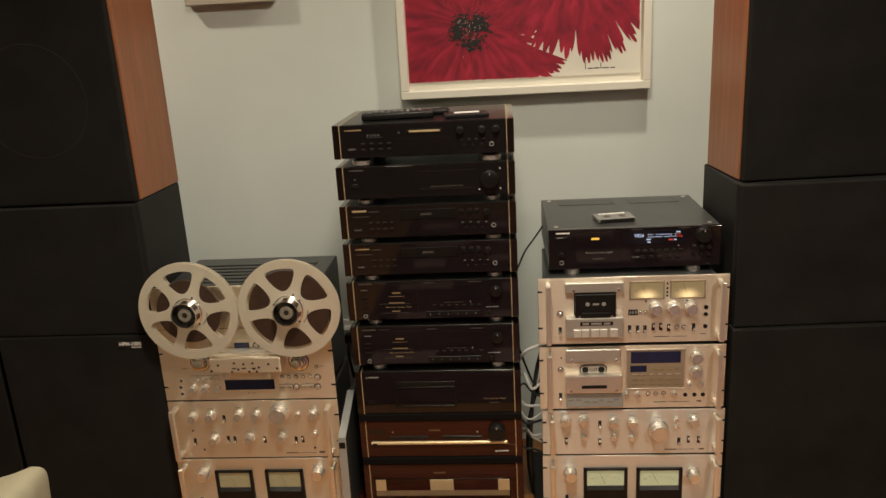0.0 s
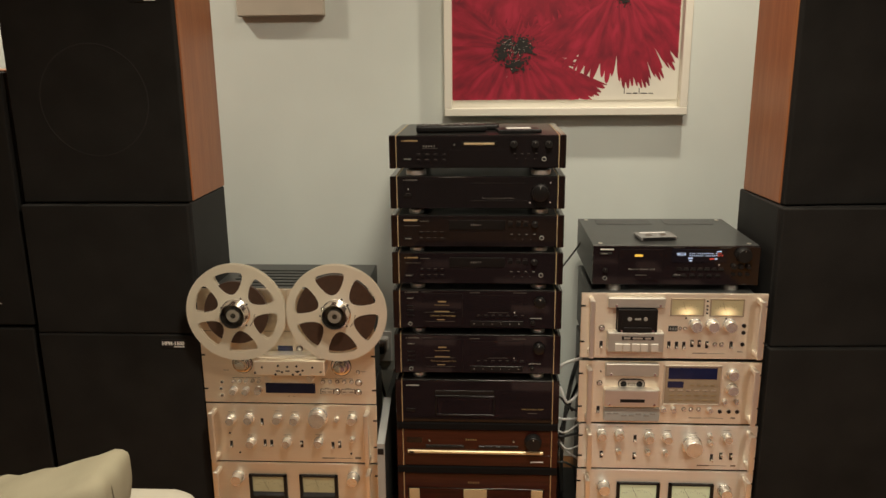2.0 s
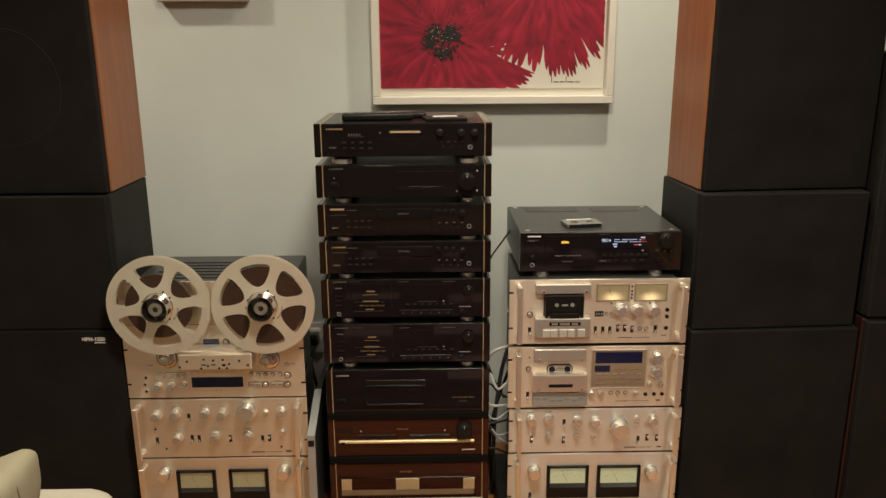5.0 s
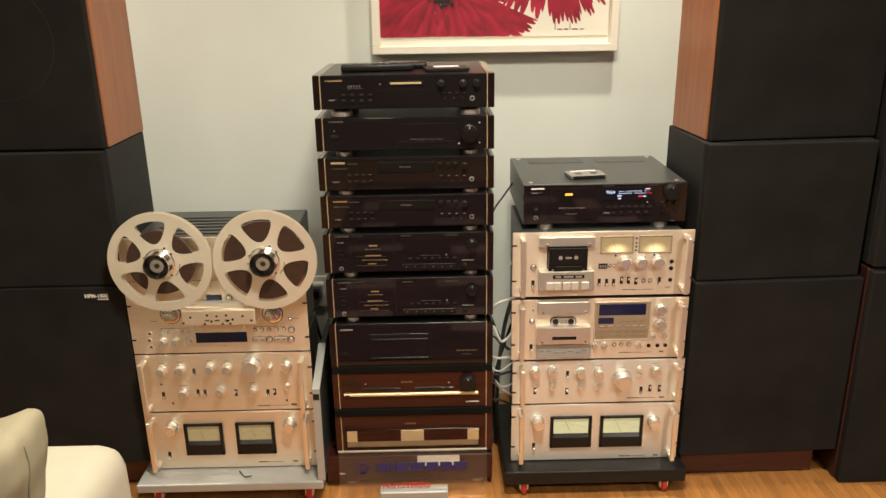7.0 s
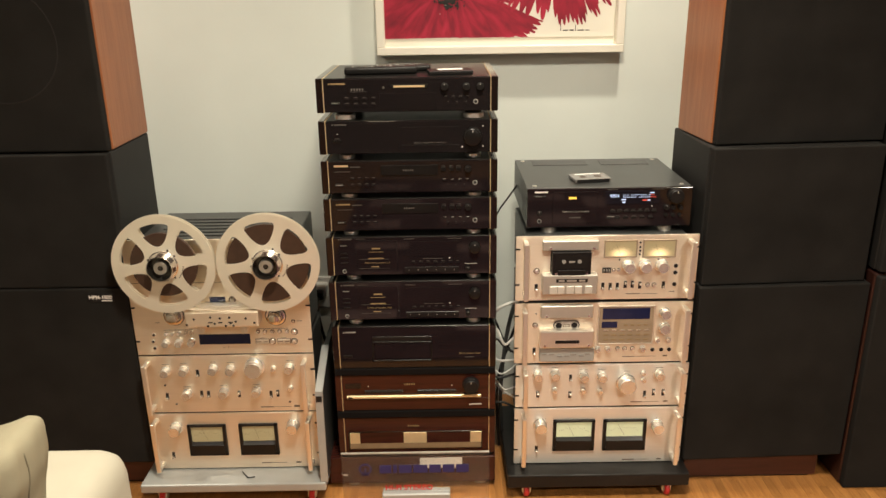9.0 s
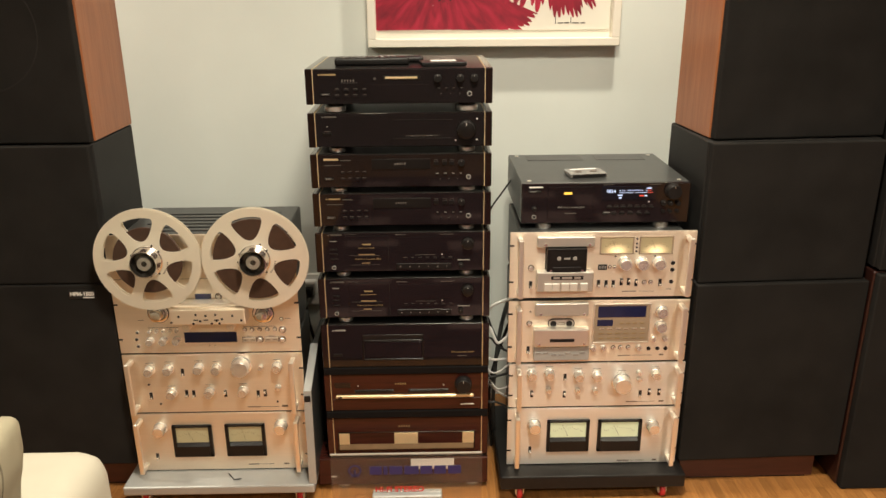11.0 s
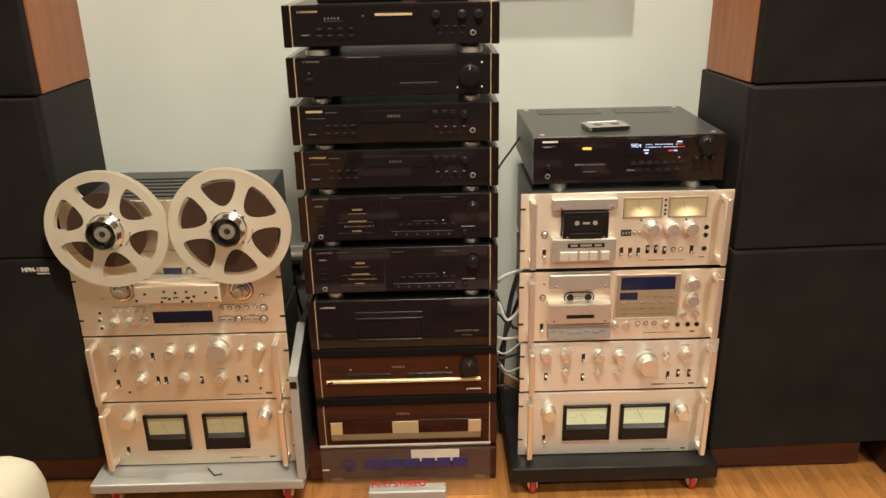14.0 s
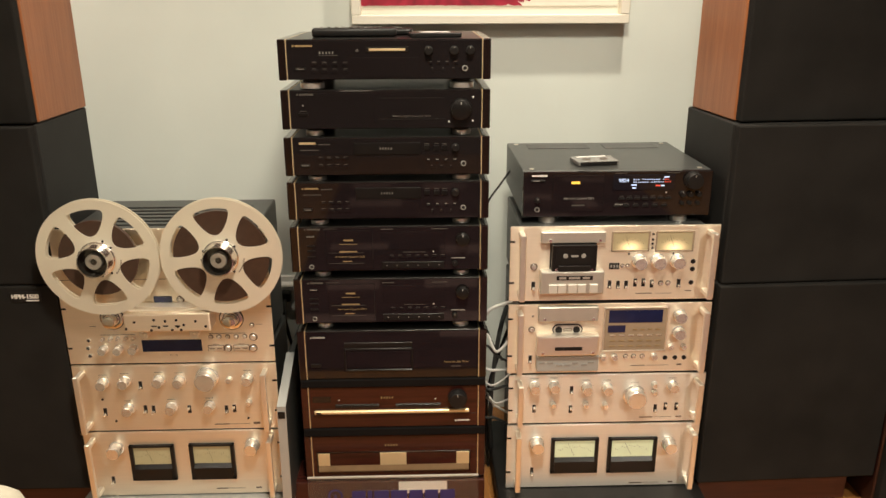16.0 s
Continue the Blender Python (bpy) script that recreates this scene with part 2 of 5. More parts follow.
def lettering(name, text, material, parent, x, y, z, height, label="", lean=0.0, bold=0.0):
    """Flat letters facing the viewer (-y), left end at x, baseline at z."""
    c = bpy.data.curves.new(name, "FONT")
    c.body, c.size, c.shear, c.offset, c.extrude = text, height / 0.7, lean, bold, 0.0003
    tmp = bpy.data.objects.new(name, c)
    scene.collection.objects.link(tmp)
    me = bpy.data.meshes.new_from_object(tmp.evaluated_get(bpy.context.evaluated_depsgraph_get()))
    bpy.data.objects.remove(tmp)
    me.transform(pose(x, y, z, 90, 0, 0))
    me.materials.clear()
    me.materials.append(material)
    ob = new(name, me)
    ob.parent = parent
    return tagged(ob, label)


# ---- structure ----
X0, X1, Y0 = -3.0, 3.0, -5.2
s = lambda name, b, m, label: solid(name, box(bmesh.new(), *b), m, label, kind="structure")
s("wall_north", (X0 - 0.15, X1 + 0.15, 0, 0.15, FLOOR, CEIL), WALL, "pale grey-white painted plaster wall behind the stacks")
s("wall_south", (X0 - 0.15, X1 + 0.15, Y0 - 0.15, Y0, FLOOR, CEIL), ROOM, "unseen plain wall closing the room, dark to keep reflections low")
s("wall_west", (X0 - 0.15, X0, Y0, 0, FLOOR, CEIL), ROOM, "unseen plain wall closing the room, dark to keep reflections low")
s("wall_east", (X1, X1 + 0.15, Y0, 0, FLOOR, CEIL), ROOM, "unseen plain wall closing the room, dark to keep reflections low")
s("ceiling", (X0 - 0.15, X1 + 0.15, Y0 - 0.15, 0.15, CEIL, CEIL + 0.1), CEILING, "plain white ceiling")
floor = s("floor", (X0, X1, Y0, 0, FLOOR - 0.05, FLOOR - 0.004), PLINTH, "warm oak strip parquet floor")


# ---- loudspeakers ----
def speaker(name, w, front, back, z0, z1, wood, label, x, y, rz=0.0, text="", grille=0.026, group="stacked loudspeakers", badge=(0.3, 0.5)):
    """A cabinet w wide; front and back are distances in y from its origin, the grille on the front."""
    t = thing(name, x, y, z0, label, "loudspeaker", group, rz)
    h = z1 - z0
    block(t, "cabinet", wood, 0, w, front + grille, back, 0, h, 0.003)
    block(t, "grille", GRILLE, 0.002, w - 0.002, front, front + grille - 0.001, 0.0012, h - 0.0012, 0.004, "black cloth grille", 2)
    if text:
        bx, z = badge
        plate = block(t, "badge", BLACK, bx - 0.003, bx + 0.066, front - 0.002, front + 0.001, z - 0.010, z + 0.016, 0.0008, "small badge with silver letters")
        lettering("badge_text", text, WHITEPRINT, plate, bx, front - 0.0026, z, 0.0100, bold=0.0006)
        block(plate, "badge_bar", WHITEPRINT, bx + 0.033, bx + 0.062, front - 0.0028, front - 0.002, z - 0.0065, z - 0.0035)
    return t


LW = 0.457
speaker("loudspeaker", LW, -0.547, -0.25, 0.075, 0.622, CABINET_BLACK, "black loudspeaker with cloth grille on a mahogany plinth", -1.195, 0, text="HPM-1500", badge=(0.352, 0.517))
speaker("loudspeaker", LW, -0.544, -0.25, 0.622, 0.985, CABINET_BLACK, "black low loudspeaker between two others", -1.195, 0)
t = speaker("loudspeaker", 0.456, -0.53, -0.253, 0.987, 1.552, WALNUT, "walnut loudspeaker with black grille on top of the stack", -1.191, 0, text="HPM-1500", badge=(0.352, 0.519))
part("woofer_ring", lathe(bmesh.new(), 0.226, -0.5302, 0.268, [(0.1450, 0.0), (0.1430, 0.0010), (0.1410, 0.0)], 64, caps=False), GRILLE_RING, t, "faint woofer rim behind the cloth, its highlight painted as a lighter ring", True)
speaker("loudspeaker", 0.44, -0.53, -0.2, FLOOR, 0.630, CABINET_BLACK, "black floor loudspeaker with a plain black grille", -1.655, 0)
t = speaker("loudspeaker", 0.44, -0.53, -0.2, 0.638, 1.330, CABINET_BLACK, "black loudspeaker with a badge low on its grille", -1.648, 0, text="HPM-100", badge=(0.290, 0.070))
block(t, "top_panel", WALNUT, 0.001, 0.439, -0.50, -0.202, 0.692, 0.696, 0.001, "walnut veneered top")
RW = 0.452
speaker("loudspeaker", RW + 0.016, -0.028, 0.28, 0.065, 0.604, CABINET_BLACK, "black loudspeaker with cloth grille on a mahogany plinth", 0.790, -0.535, 2.0)
speaker("loudspeaker", RW, -0.018, 0.28, 0.604, 0.977, CABINET_BLACK, "black low loudspeaker between two others", 0.794, -0.535, 2.5)
speaker("loudspeaker", RW, 0.002, 0.256, 0.979, 1.552, WALNUT, "walnut loudspeaker with black grille on top of the stack", 0.804, -0.532, 4.5)
speaker("loudspeaker", 0.44, -0.575, -0.2, FLOOR, 0.630, SHADED_WOOD, "wooden floor loudspeaker, shade painted into its sides, with a plain black grille", 1.262, 0)
speaker("loudspeaker", 0.44, -0.565, -0.2, 0.638, 1.330, CABINET_BLACK, "black loudspeaker standing on another one", 1.262, 0)
for x0, x1, y, ztop in ((-1.165, -0.755, -0.488, 0.105), (0.815, 1.212, -0.510, 0.095)):
    p = thing("plinth", 0, 0, FLOOR, "dark mahogany plinth under a loudspeaker stack", "plinth", "plinths")
    block(p, "plinth_board", PLINTH, x0, x1, y, y + 0.02, 0.004, ztop, 0.002)
    block(p, "plinth_frame", PLINTH, x0, x1, y + 0.02, -0.27, 0.004, ztop)
    block(p, "rubber_strip", BLACK, x0 + 0.005, x1 - 0.02, y + 0.003, -0.28, 0, 0.004)


# ---- parts shared by the hi-fi units (local: x across, -y to the viewer, z up from the unit's base) ----
MM = 0.001


def plate(t, w, h, depth, case_w, slots, material=SILVER, case_top=None):
    block(t, "faceplate", material, -w / 2, w / 2, 0, 0.006, 0, h, 0.0015, "brushed aluminium faceplate", 2)
    block(t, "case", CASE, -case_w / 2, case_w / 2, 0.0062, depth, 0.004, case_top or h - 0.004, 0.003, "dark grey steel case")
    for z in slots:
        for sx in (-1, 1):
            block(t, "rack_slot", BLACK, sx * (w / 2 - 0.011), sx * (w / 2 + 0.0006), -0.0008, 0.004, z - 0.0022, z + 0.0022)


def knob(t, x, z, r, d, material=None, name="knob"):
    bm = bmesh.new()
    lathe(bm, x * MM, 0, z * MM, [(r * 1.12, 0.0004), (r * 1.12, d * 0.16), (r, d * 0.2), (r, d * 0.55), (r * 0.97, d * 0.57), (r * 0.95, d * 0.94), (r * 0.88, d), (0.0008, d)], 28)
    k = part(name, bm, material or SATIN, t, "", True)
    block(k, "pointer", BLACKPRINT if material is None else WHITEPRINT, x * MM - 0.0005, x * MM + 0.0005, -d * 1.02, -d * 0.98, z * MM + r * 0.55, z * MM + r * 0.84)
    return k


def toggle(t, x, z, up=1, h=0.021):
    x, z = x * MM, z * MM
    sw = block(t, "switch_slot", BLACK, x - 0.0042, x + 0.0042, -0.0008, 0.004, z - h / 2, z + h / 2, 0.0006)
    zc = z - up * h * 0.22
    block(sw, "lever", SATIN, x - 0.0026, x + 0.0026, -0.012, -0.0006, zc - 0.003, zc + 0.003, 0.001)


def jack(t, x, z, r=0.0052, ring=None, hole=None):
    bm = bmesh.new()
    lathe(bm, x * MM, 0, z * MM, [(r, 0.0), (r, 0.002), (r * 0.72, 0.0024), (r * 0.66, 0.0004), (0.0004, 0.0003)], 16)
    j = part("jack_socket", bm, ring or SATIN, t, "", True)
    bm = bmesh.new()
    lathe(bm, x * MM, 0, z * MM, [(r * 0.62, 0.0002), (r * 0.62, 0.0012), (0.0004, 0.0012)], 14)
    part("jack_hole", bm, BLACK, j)


def button(t, x, z, r=0.004, d=0.005, material=None):
    bm = bmesh.new()
    lathe(bm, x * MM, 0, z * MM, [(r, 0.0), (r, d * 0.85), (r * 0.85, d), (0.0004, d)], 16)
    b = part("button", bm, material or SATIN, t, "", True)
    if material is None:
        part("button_ring", lathe(bmesh.new(), x * MM, 0, z * MM, [(r * 1.42, 0.0), (r * 1.42, 0.0006), (r * 1.02, 0.0006), (r * 1.02, 0.0)], 18, caps=False), RINGPRINT, b)
    return b


def key(t, x0, x1, z0, z1, d=0.003, material=None, name="button", bevel=0.0006, y=0.0):
    return block(t, name, material or SILVER_TRIM, x0 * MM, x1 * MM, y - d, y + 0.0008, z0 * MM, z1 * MM, bevel)


def bar(t, x0, x1, z0, z1, material, name="print_bar", y=0.0):
    """A line of small print as a plain bar."""
    return block(t, name, material, x0 * MM, x1 * MM, y - 0.0006, y + 0.0002, z0 * MM, z1 * MM)


def handle(t, x, z0, z1, out=0.043):
    bm = bmesh.new()
    box(bm, x - 0.0065, x + 0.0065, -out, -out + 0.010, z0, z1, 0.0025, 2)
    for z in (z0 + 0.002, z1 - 0.014):
        box(bm, x - 0.006, x + 0.006, -out + 0.004, -0.0002, z, z + 0.012, 0.0015)
    part("rack_handle", bm, SILVER_TRIM, t, "satin aluminium rack handle")


def meter(t, x0, x1, z0, z1, face, split=0.44, needle=0.35, deep=True):
    """A dial meter: bezel, lit scale, needle and, where it has one, a sloping lower cover."""
    w, h = x1 - x0, z1 - z0
    b = 9 if deep else 4
    bm = bmesh.new()
    fz0 = z0 + h * split if deep else z0 + b
    for q in ((x0, x1, z1 - b * 0.7, z1), (x0, x0 + b, z0, z1), (x1 - b, x1, z0, z1), (x0, x1, z0, z0 + b if deep else fz0)):
        box(bm, q[0] * MM, q[1] * MM, -0.007 if deep else -0.003, 0.001, q[2] * MM, q[3] * MM, 0.0008)
    frame_mat = BLACK if deep else BROWNGLASS
    m = part("meter", bm, frame_mat, t, "dial meter in a black bezel" if deep else "dial meter in a metal bezel")
    if deep:
        bm = bmesh.new()
        pr = [(-0.0005, fz0 * MM), (-0.0085, (fz0 - h * 0.10) * MM), (-0.0085, (z0 + b * 0.5) * MM), (-0.0005, (z0 + b * 0.5) * MM)]
        a = [bm.verts.new(((x0 + b) * MM, y, z)) for y, z in pr]
        c = [bm.verts.new(((x1 - b) * MM, y, z)) for y, z in pr]
        bm.faces.new(a), bm.faces.new(c)
        for i in range(4):
            bm.faces.new((a[i], a[(i + 1) % 4], c[(i + 1) % 4], c[i]))
        part("meter_cover", bm, GLOSS2, m, "sloping black lower cover")
    f = block(m, "meter_scale", face, (x0 + b) * MM, (x1 - b) * MM, -0.0012, 0, fz0 * MM, (z1 - b * 0.7) * MM, 0, "lit meter scale")
    cx, top = (x0 + x1) / 2, z1 - b * 0.7
    sh = top - fz0
    bm = bmesh.new()
    n = 15
    for i in range(n):
        a = (i / (n - 1) - 0.5) * 1.25
        px, pz = cx + math.sin(a) * w * 0.34 / 0.585, fz0 + sh * 0.52 - (1 - math.cos(a)) * sh * 1.2 + (sh * 0.18 if i % 3 == 0 else sh * 0.1)
        box(bm, (px - 0.35) * MM, (px + 0.35) * MM, -0.0016, -0.0011, (pz - sh * 0.07) * MM, pz * MM)
    part("scale_marks", bm, BLACKPRINT, m)
    bm = bmesh.new()
    ang = (needle - 0.5) * 1.3
    p0, p1 = Vector((cx, fz0 + sh * 0.08)), Vector((cx + math.sin(ang) * w * 0.36, fz0 + sh * 0.82))
    nrm = Vector((-(p1 - p0).y, (p1 - p0).x)).normalized() * 0.35
    v = [bm.verts.new((q.x * MM, -0.002, q.y * MM)) for q in (p0 - nrm, p0 + nrm, p1 + nrm, p1 - nrm)]
    bm.faces.new(v)
    part("needle", bm, BLACKPRINT, m)
    return m


# ---- reel deck ----
LX, LY = -0.494, -0.551
LZ = 0.424


def reel(x, z, turn, label, tape):
    t = thing("tape_reel", x, LY - 0.038, z, label, "tape reel", "tape reels")

    def flange(y0, y1, name):
        bm = bmesh.new()
        loops = []
        loops.append([(0.1335 * math.cos(2 * math.pi * i / 96), 0.1335 * math.sin(2 * math.pi * i / 96)) for i in range(96)])
        loops.append([(0.02 * math.cos(-2 * math.pi * i / 32), 0.02 * math.sin(-2 * math.pi * i / 32)) for i in range(32)])
        for k in range(6):
            phi = radians(turn + 60 * k)
            ro, ri, w = 0.1125, 0.053, 0.0128
            ao, ai = radians(30) - math.asin(w / ro), radians(30) - math.asin(w / ri)
            pts = [(ro, -ao + 2 * ao * j / 4) for j in range(5)] + [(ri, ai - 2 * ai * j / 1) for j in range(2)]
            pts = [(r * math.cos(phi + a), r * math.sin(phi + a)) for r, a in pts]
            for _ in range(3):
                pts = [q for a, b in zip(pts, pts[1:] + pts[:1]) for q in ((0.75 * a[0] + 0.25 * b[0], 0.75 * a[1] + 0.25 * b[1]), (0.25 * a[0] + 0.75 * b[0], 0.25 * a[1] + 0.75 * b[1]))]
            loops.append(pts)
        edges = []
        for lp in loops:
            vs = [bm.verts.new((px, y0, pz)) for px, pz in lp]
            edges += [bm.edges.new((vs[i], vs[(i + 1) % len(vs)])) for i in range(len(vs))]
        bmesh.ops.triangle_fill(bm, use_beauty=True, edges=edges)
        ext = bmesh.ops.extrude_face_region(bm, geom=list(bm.faces))
        bmesh.ops.translate(bm, vec=(0, y1 - y0, 0), verts=[v for v in ext["geom"] if isinstance(v, bmesh.types.BMVert)])
        part(name, bm, REEL_METAL, t, "silver six-window metal flange")

    flange(-0.006, -0.0042, "front_flange")
    flange(0.0062, 0.008, "back_flange")
    bm = bmesh.new()
    lathe(bm, 0, 0.006, 0, [(tape, 0.0), (tape, 0.0095), (0.0005, 0.0095)], 64)
    part("tape_pack", bm, TAPE, t, "brown magnetic tape wound on the reel", True)
    bm = bmesh.new()
    lathe(bm, 0, -0.006, 0, [(0.0400, 0.0), (0.0395, 0.004), (0.0372, 0.006), (0.0366, 0.013), (0.0352, 0.015), (0.0352, 0.029), (0.0340, 0.0322), (0.0320, 0.0325), (0.0316, 0.0310)], 48, caps=False)
    hub = part("hub_adapter", bm, CHROME, t, "polished metal hub adapter", True)
    part("hub_well", lathe(bmesh.new(), 0, -0.0162, 0, [(0.0317, 0.0210), (0.0312, 0.0008), (0.0170, 0.0008), (0.0165, 0.0)], 40, caps=False), WELL_SHADE, hub, "inside of the hub's well, its shade painted dark", True)
    post = part("spindle", lathe(bmesh.new(), 0, -0.0168, 0, [(0.0182, 0.0), (0.0180, 0.0125), (0.0166, 0.0142), (0.0085, 0.0142), (0.0080, 0.0120), (0.0004, 0.0118)], 32), CAP_GREY, hub, "satin spindle", True)
    part("spindle_hole", lathe(bmesh.new(), 0, -0.0284, 0, [(0.0068, 0.0), (0.0068, 0.0010), (0.0034, 0.0012), (0.0030, 0.0030), (0.0004, 0.0030)], 18), WELL_SHADE, post, "bore of the spindle, its shade painted dark")
    for k in range(3):
        a = radians(turn + 60 + 120 * k)
        ux, uz = math.cos(a), math.sin(a)
        part("hub_notch", box(bmesh.new(), 0.0405 * ux - 0.0022, 0.0405 * ux + 0.0022, -0.0088, -0.0058, 0.0405 * uz - 0.0022, 0.0405 * uz + 0.0022, 0.0006), BLACK, hub)
    for k in range(3):
        a = radians(turn - 30 + 120 * k)
        b2 = bmesh.new()
        lathe(b2, 0.043 * math.cos(a), -0.006, 0.043 * math.sin(a), [(0.0026, 0.0), (0.0026, 0.001), (0.0004, 0.001)], 10)
        part("screw", b2, BLACK, t)
    for k in range(7):
        a = radians(turn - 140 + 6 * k)
        b2 = bmesh.new()
        px, pz = 0.0505 * math.cos(a), 0.0505 * math.sin(a)
        box(b2, px - 0.0014, px + 0.0014, -0.0064, -0.0058, pz - 0.0016, pz + 0.0016)
        part("flange_print", b2, BLACKPRINT, t)
    return t


CAP_GREY = mat("satin_spindle_metal", (0.42, 0.39, 0.34), 0.35, metal=0.6, vary=0.1, scale=80)
# shade inside the hub well and spindle bore, painted as dark metal
WELL_SHADE = mat("hub_recess_shade", (0.07, 0.062, 0.052), 0.22, metal=0.7, vary=0.2, scale=80)
TAPE = mat("brown_tape_pack", (0.055, 0.028, 0.018), 0.35, vary=0.2, scale=60)
REEL_METAL = mat("anodised_reel_aluminium", (0.91, 0.845, 0.71), 0.30, metal=0.5, vary=0.03, scale=30)

deck = thing("reel_to_reel_deck", LX, LY, LZ, "champagne silver reel-to-reel tape deck on an amplifier stack", "tape deck")
plate(deck, 0.482, 0.332, 0.29, 0.425, (0.041, 0.141), case_top=0.322)
block(deck, "plate_joint", BLACKPRINT, -0.236, 0.236, -0.0006, 0.001, 0.2115, 0.2125)
for i in range(7):
    block(deck, "vent_bar", CASE, -0.17, 0.17, 0.03 + 0.03 * i, 0.045 + 0.03 * i, 0.322, 0.3255, 0.001)
for x, z in ((-127, 117), (147, 112)):
    bm = bmesh.new()
    lathe(bm, x * MM, 0, z * MM, [(0.026, 0.0), (0.026, 0.003), (0.0245, 0.004), (0.0155, 0.004), (0.0155, 0.020), (0.0145, 0.026), (0.012, 0.027), (0.0004, 0.027)], 32)
    roller = part("tension_roller", bm, CHROME, deck, "polished tension roller", True)
    part("roller_ring", lathe(bmesh.new(), x * MM, 0, z * MM, [(0.0285, 0.0), (0.0285, 0.0008), (0.0262, 0.0010), (0.0262, 0.0)], 32, caps=False), CASE, roller, "dark ring round the roller")
    part("roller_groove", lathe(bmesh.new(), x * MM, -0.0039, z * MM, [(0.0200, 0.0), (0.0200, 0.0006), (0.0178, 0.0006), (0.0178, 0.0)], 32, caps=False), CASE, roller)
for q in ((-26, 16, 152, 170), (-67, 72, 30, 60)):
    key(deck, *q, d=0.0012, material=DISPLAY, name="display_window")
button(deck, 35, 162, 0.0065, 0.004)
cover = block(deck, "head_cover", SILVER, -0.082, 0.112, -0.050, -0.002, 0.103, 0.146, 0.003, "silver head cover with adjustment holes", 2)
block(cover, "cover_lip", SILVER_TRIM, -0.075, 0.118, -0.034, -0.002, 0.1465, 0.156, 0.001)
for x, z in ((-58, 127), (-14, 132), (11, 129), (36, 131), (79, 128), (52, 119), (-4, 114), (38, 115), (-78, 111), (-22, 107), (25, 107), (45, 107), (101, 115)):
    b2 = bmesh.new()
    lathe(b2, x * MM, -0.0495, z * MM, [(0.0032, 0.0), (0.0032, 0.0011), (0.0004, 0.0011)], 10)
    part("screw_hole", b2, BLACK, cover)
for x in (-15, 11, 38):
    block(cover, "slot", BLACK, (x - 6) * MM, (x + 6) * MM, -0.0506, -0.049, 0.1155, 0.1185)
for x in (-50, 65):
    bm = bmesh.new()
    lathe(bm, x * MM, 0, 0.086, [(0.011, 0.0), (0.011, 0.026), (0.009, 0.028), (0.004, 0.028), (0.003, 0.032), (0.0004, 0.032)], 22)
    part("pinch_roller", bm, SILVER_TRIM, deck, "", True)
for x, z in ((-189, 61), (-193, 41), (-191, 21)):
    jack(deck, x, z)
for x, z in ((-155, 65), (-137, 66), (-120, 66), (-101, 67), (-85, 66)):
    knob(deck, x, z, 0.0045, 0.010)
for x, z in ((-157, 38), (-122, 38), (-87, 39)):
    knob(deck, x, z, 0.010, 0.018)
for x in (95, 114, 134, 154, 174):
    button(deck, x, 66, 0.0042, 0.006)
button(deck, 194, 64, 0.007, 0.006)
for x in (105, 164):
    key(deck, x - 19, x + 19, 29.5, 44.5, 0.0012, RINGPRINT, "key_surround", 0.0004)
    key(deck, x - 17, x + 17, 31, 43, 0.004)
    for k in (-9, 9):
        bar(deck, x + k - 6, x + k + 6, 36, 38, BLACKPRINT, y=-0.004)
for x, z in ((133, 37), (192, 36)):
    button(deck, x, z, 0.0068, 0.006)
button(deck, 193, 95, 0.004, 0.006)
for x0, x1, z in ((202, 216, 96), (-182, -168, 96), (-5, -1, 20), (9, 13, 20), (-160, -80, 74), (92, 178, 74), (98, 112, 46), (157, 171, 46), (-75, -52, 139)):
    bar(deck, x0, x1, z, z + 1.1, BLACKPRINT)
reel(LX - 0.120, 0.702, 98, "silver tape reel half full of brown tape", 0.086)
reel(LX + 0.149, 0.702, 98, "silver tape reel nearly full of brown tape", 0.1055)


# ---- separate pre-amplifier and power amplifier under it ----
def preamp(x, y, z, h, label, big, knobs, toggles, smalls, dots, prints, metal=SILVER):
    t = thing("control_amplifier", x, y, z, label, "amplifier", "silver amplifiers")
    plate(t, 0.482, h, 0.30, 0.43, (h * 0.28, h * 0.74), metal)
    knob(t, *big, 0.0245, 0.034)
    for kx, kz in knobs:
        knob(t, kx, kz, 0.0125, 0.024)
    for kx, kz in smalls:
        knob(t, kx, kz, 0.0068, 0.014)
    for kx, kz, up in toggles:
        toggle(t, kx, kz, up)
    for kx, kz in dots:
        button(t, kx, kz, 0.0028, 0.002, BLACK)
    for q in prints:
        bar(t, *q, BLACKPRINT)
    for kx, kz in list(knobs) + [(big[0], big[1] + 14)]:
        bar(t, kx - 10, kx + 10, kz + 19, kz + 20, BLACKPRINT)
        for k in range(-3, 4):
            a = radians(k * 38)
            bar(t, kx + 17.5 * math.sin(a) - 0.5, kx + 17.5 * math.sin(a) + 0.5, kz + 17 * math.cos(a) - 0.5, kz + 17 * math.cos(a) + 0.5, BLACKPRINT)
    for sx in (-0.216, 0.216):
        handle(t, sx, 0.014, h - 0.010)
    return t


preamp(LX, LY, 0.243, 0.1765, "champagne silver control amplifier under the reel deck", (77, 143),
       ((-170, 132), (-119, 135), (-38, 137), (10, 135), (172, 138), (-118, 62), (-16, 64), (75, 66)),
       ((-84, 123, 1), (-177, 52, 1), (-80, 58, 1), (-61, 57, 1), (25, 56, -1), (114, 54, 1), (133, 56, -1)),
       ((128, 136), (170, 74)), ((-179, 87), (-154, 27), (165, 29)), ((82, 118, 12, 15), (120, 168, 13, 14), (176, 192, 12, 18)))


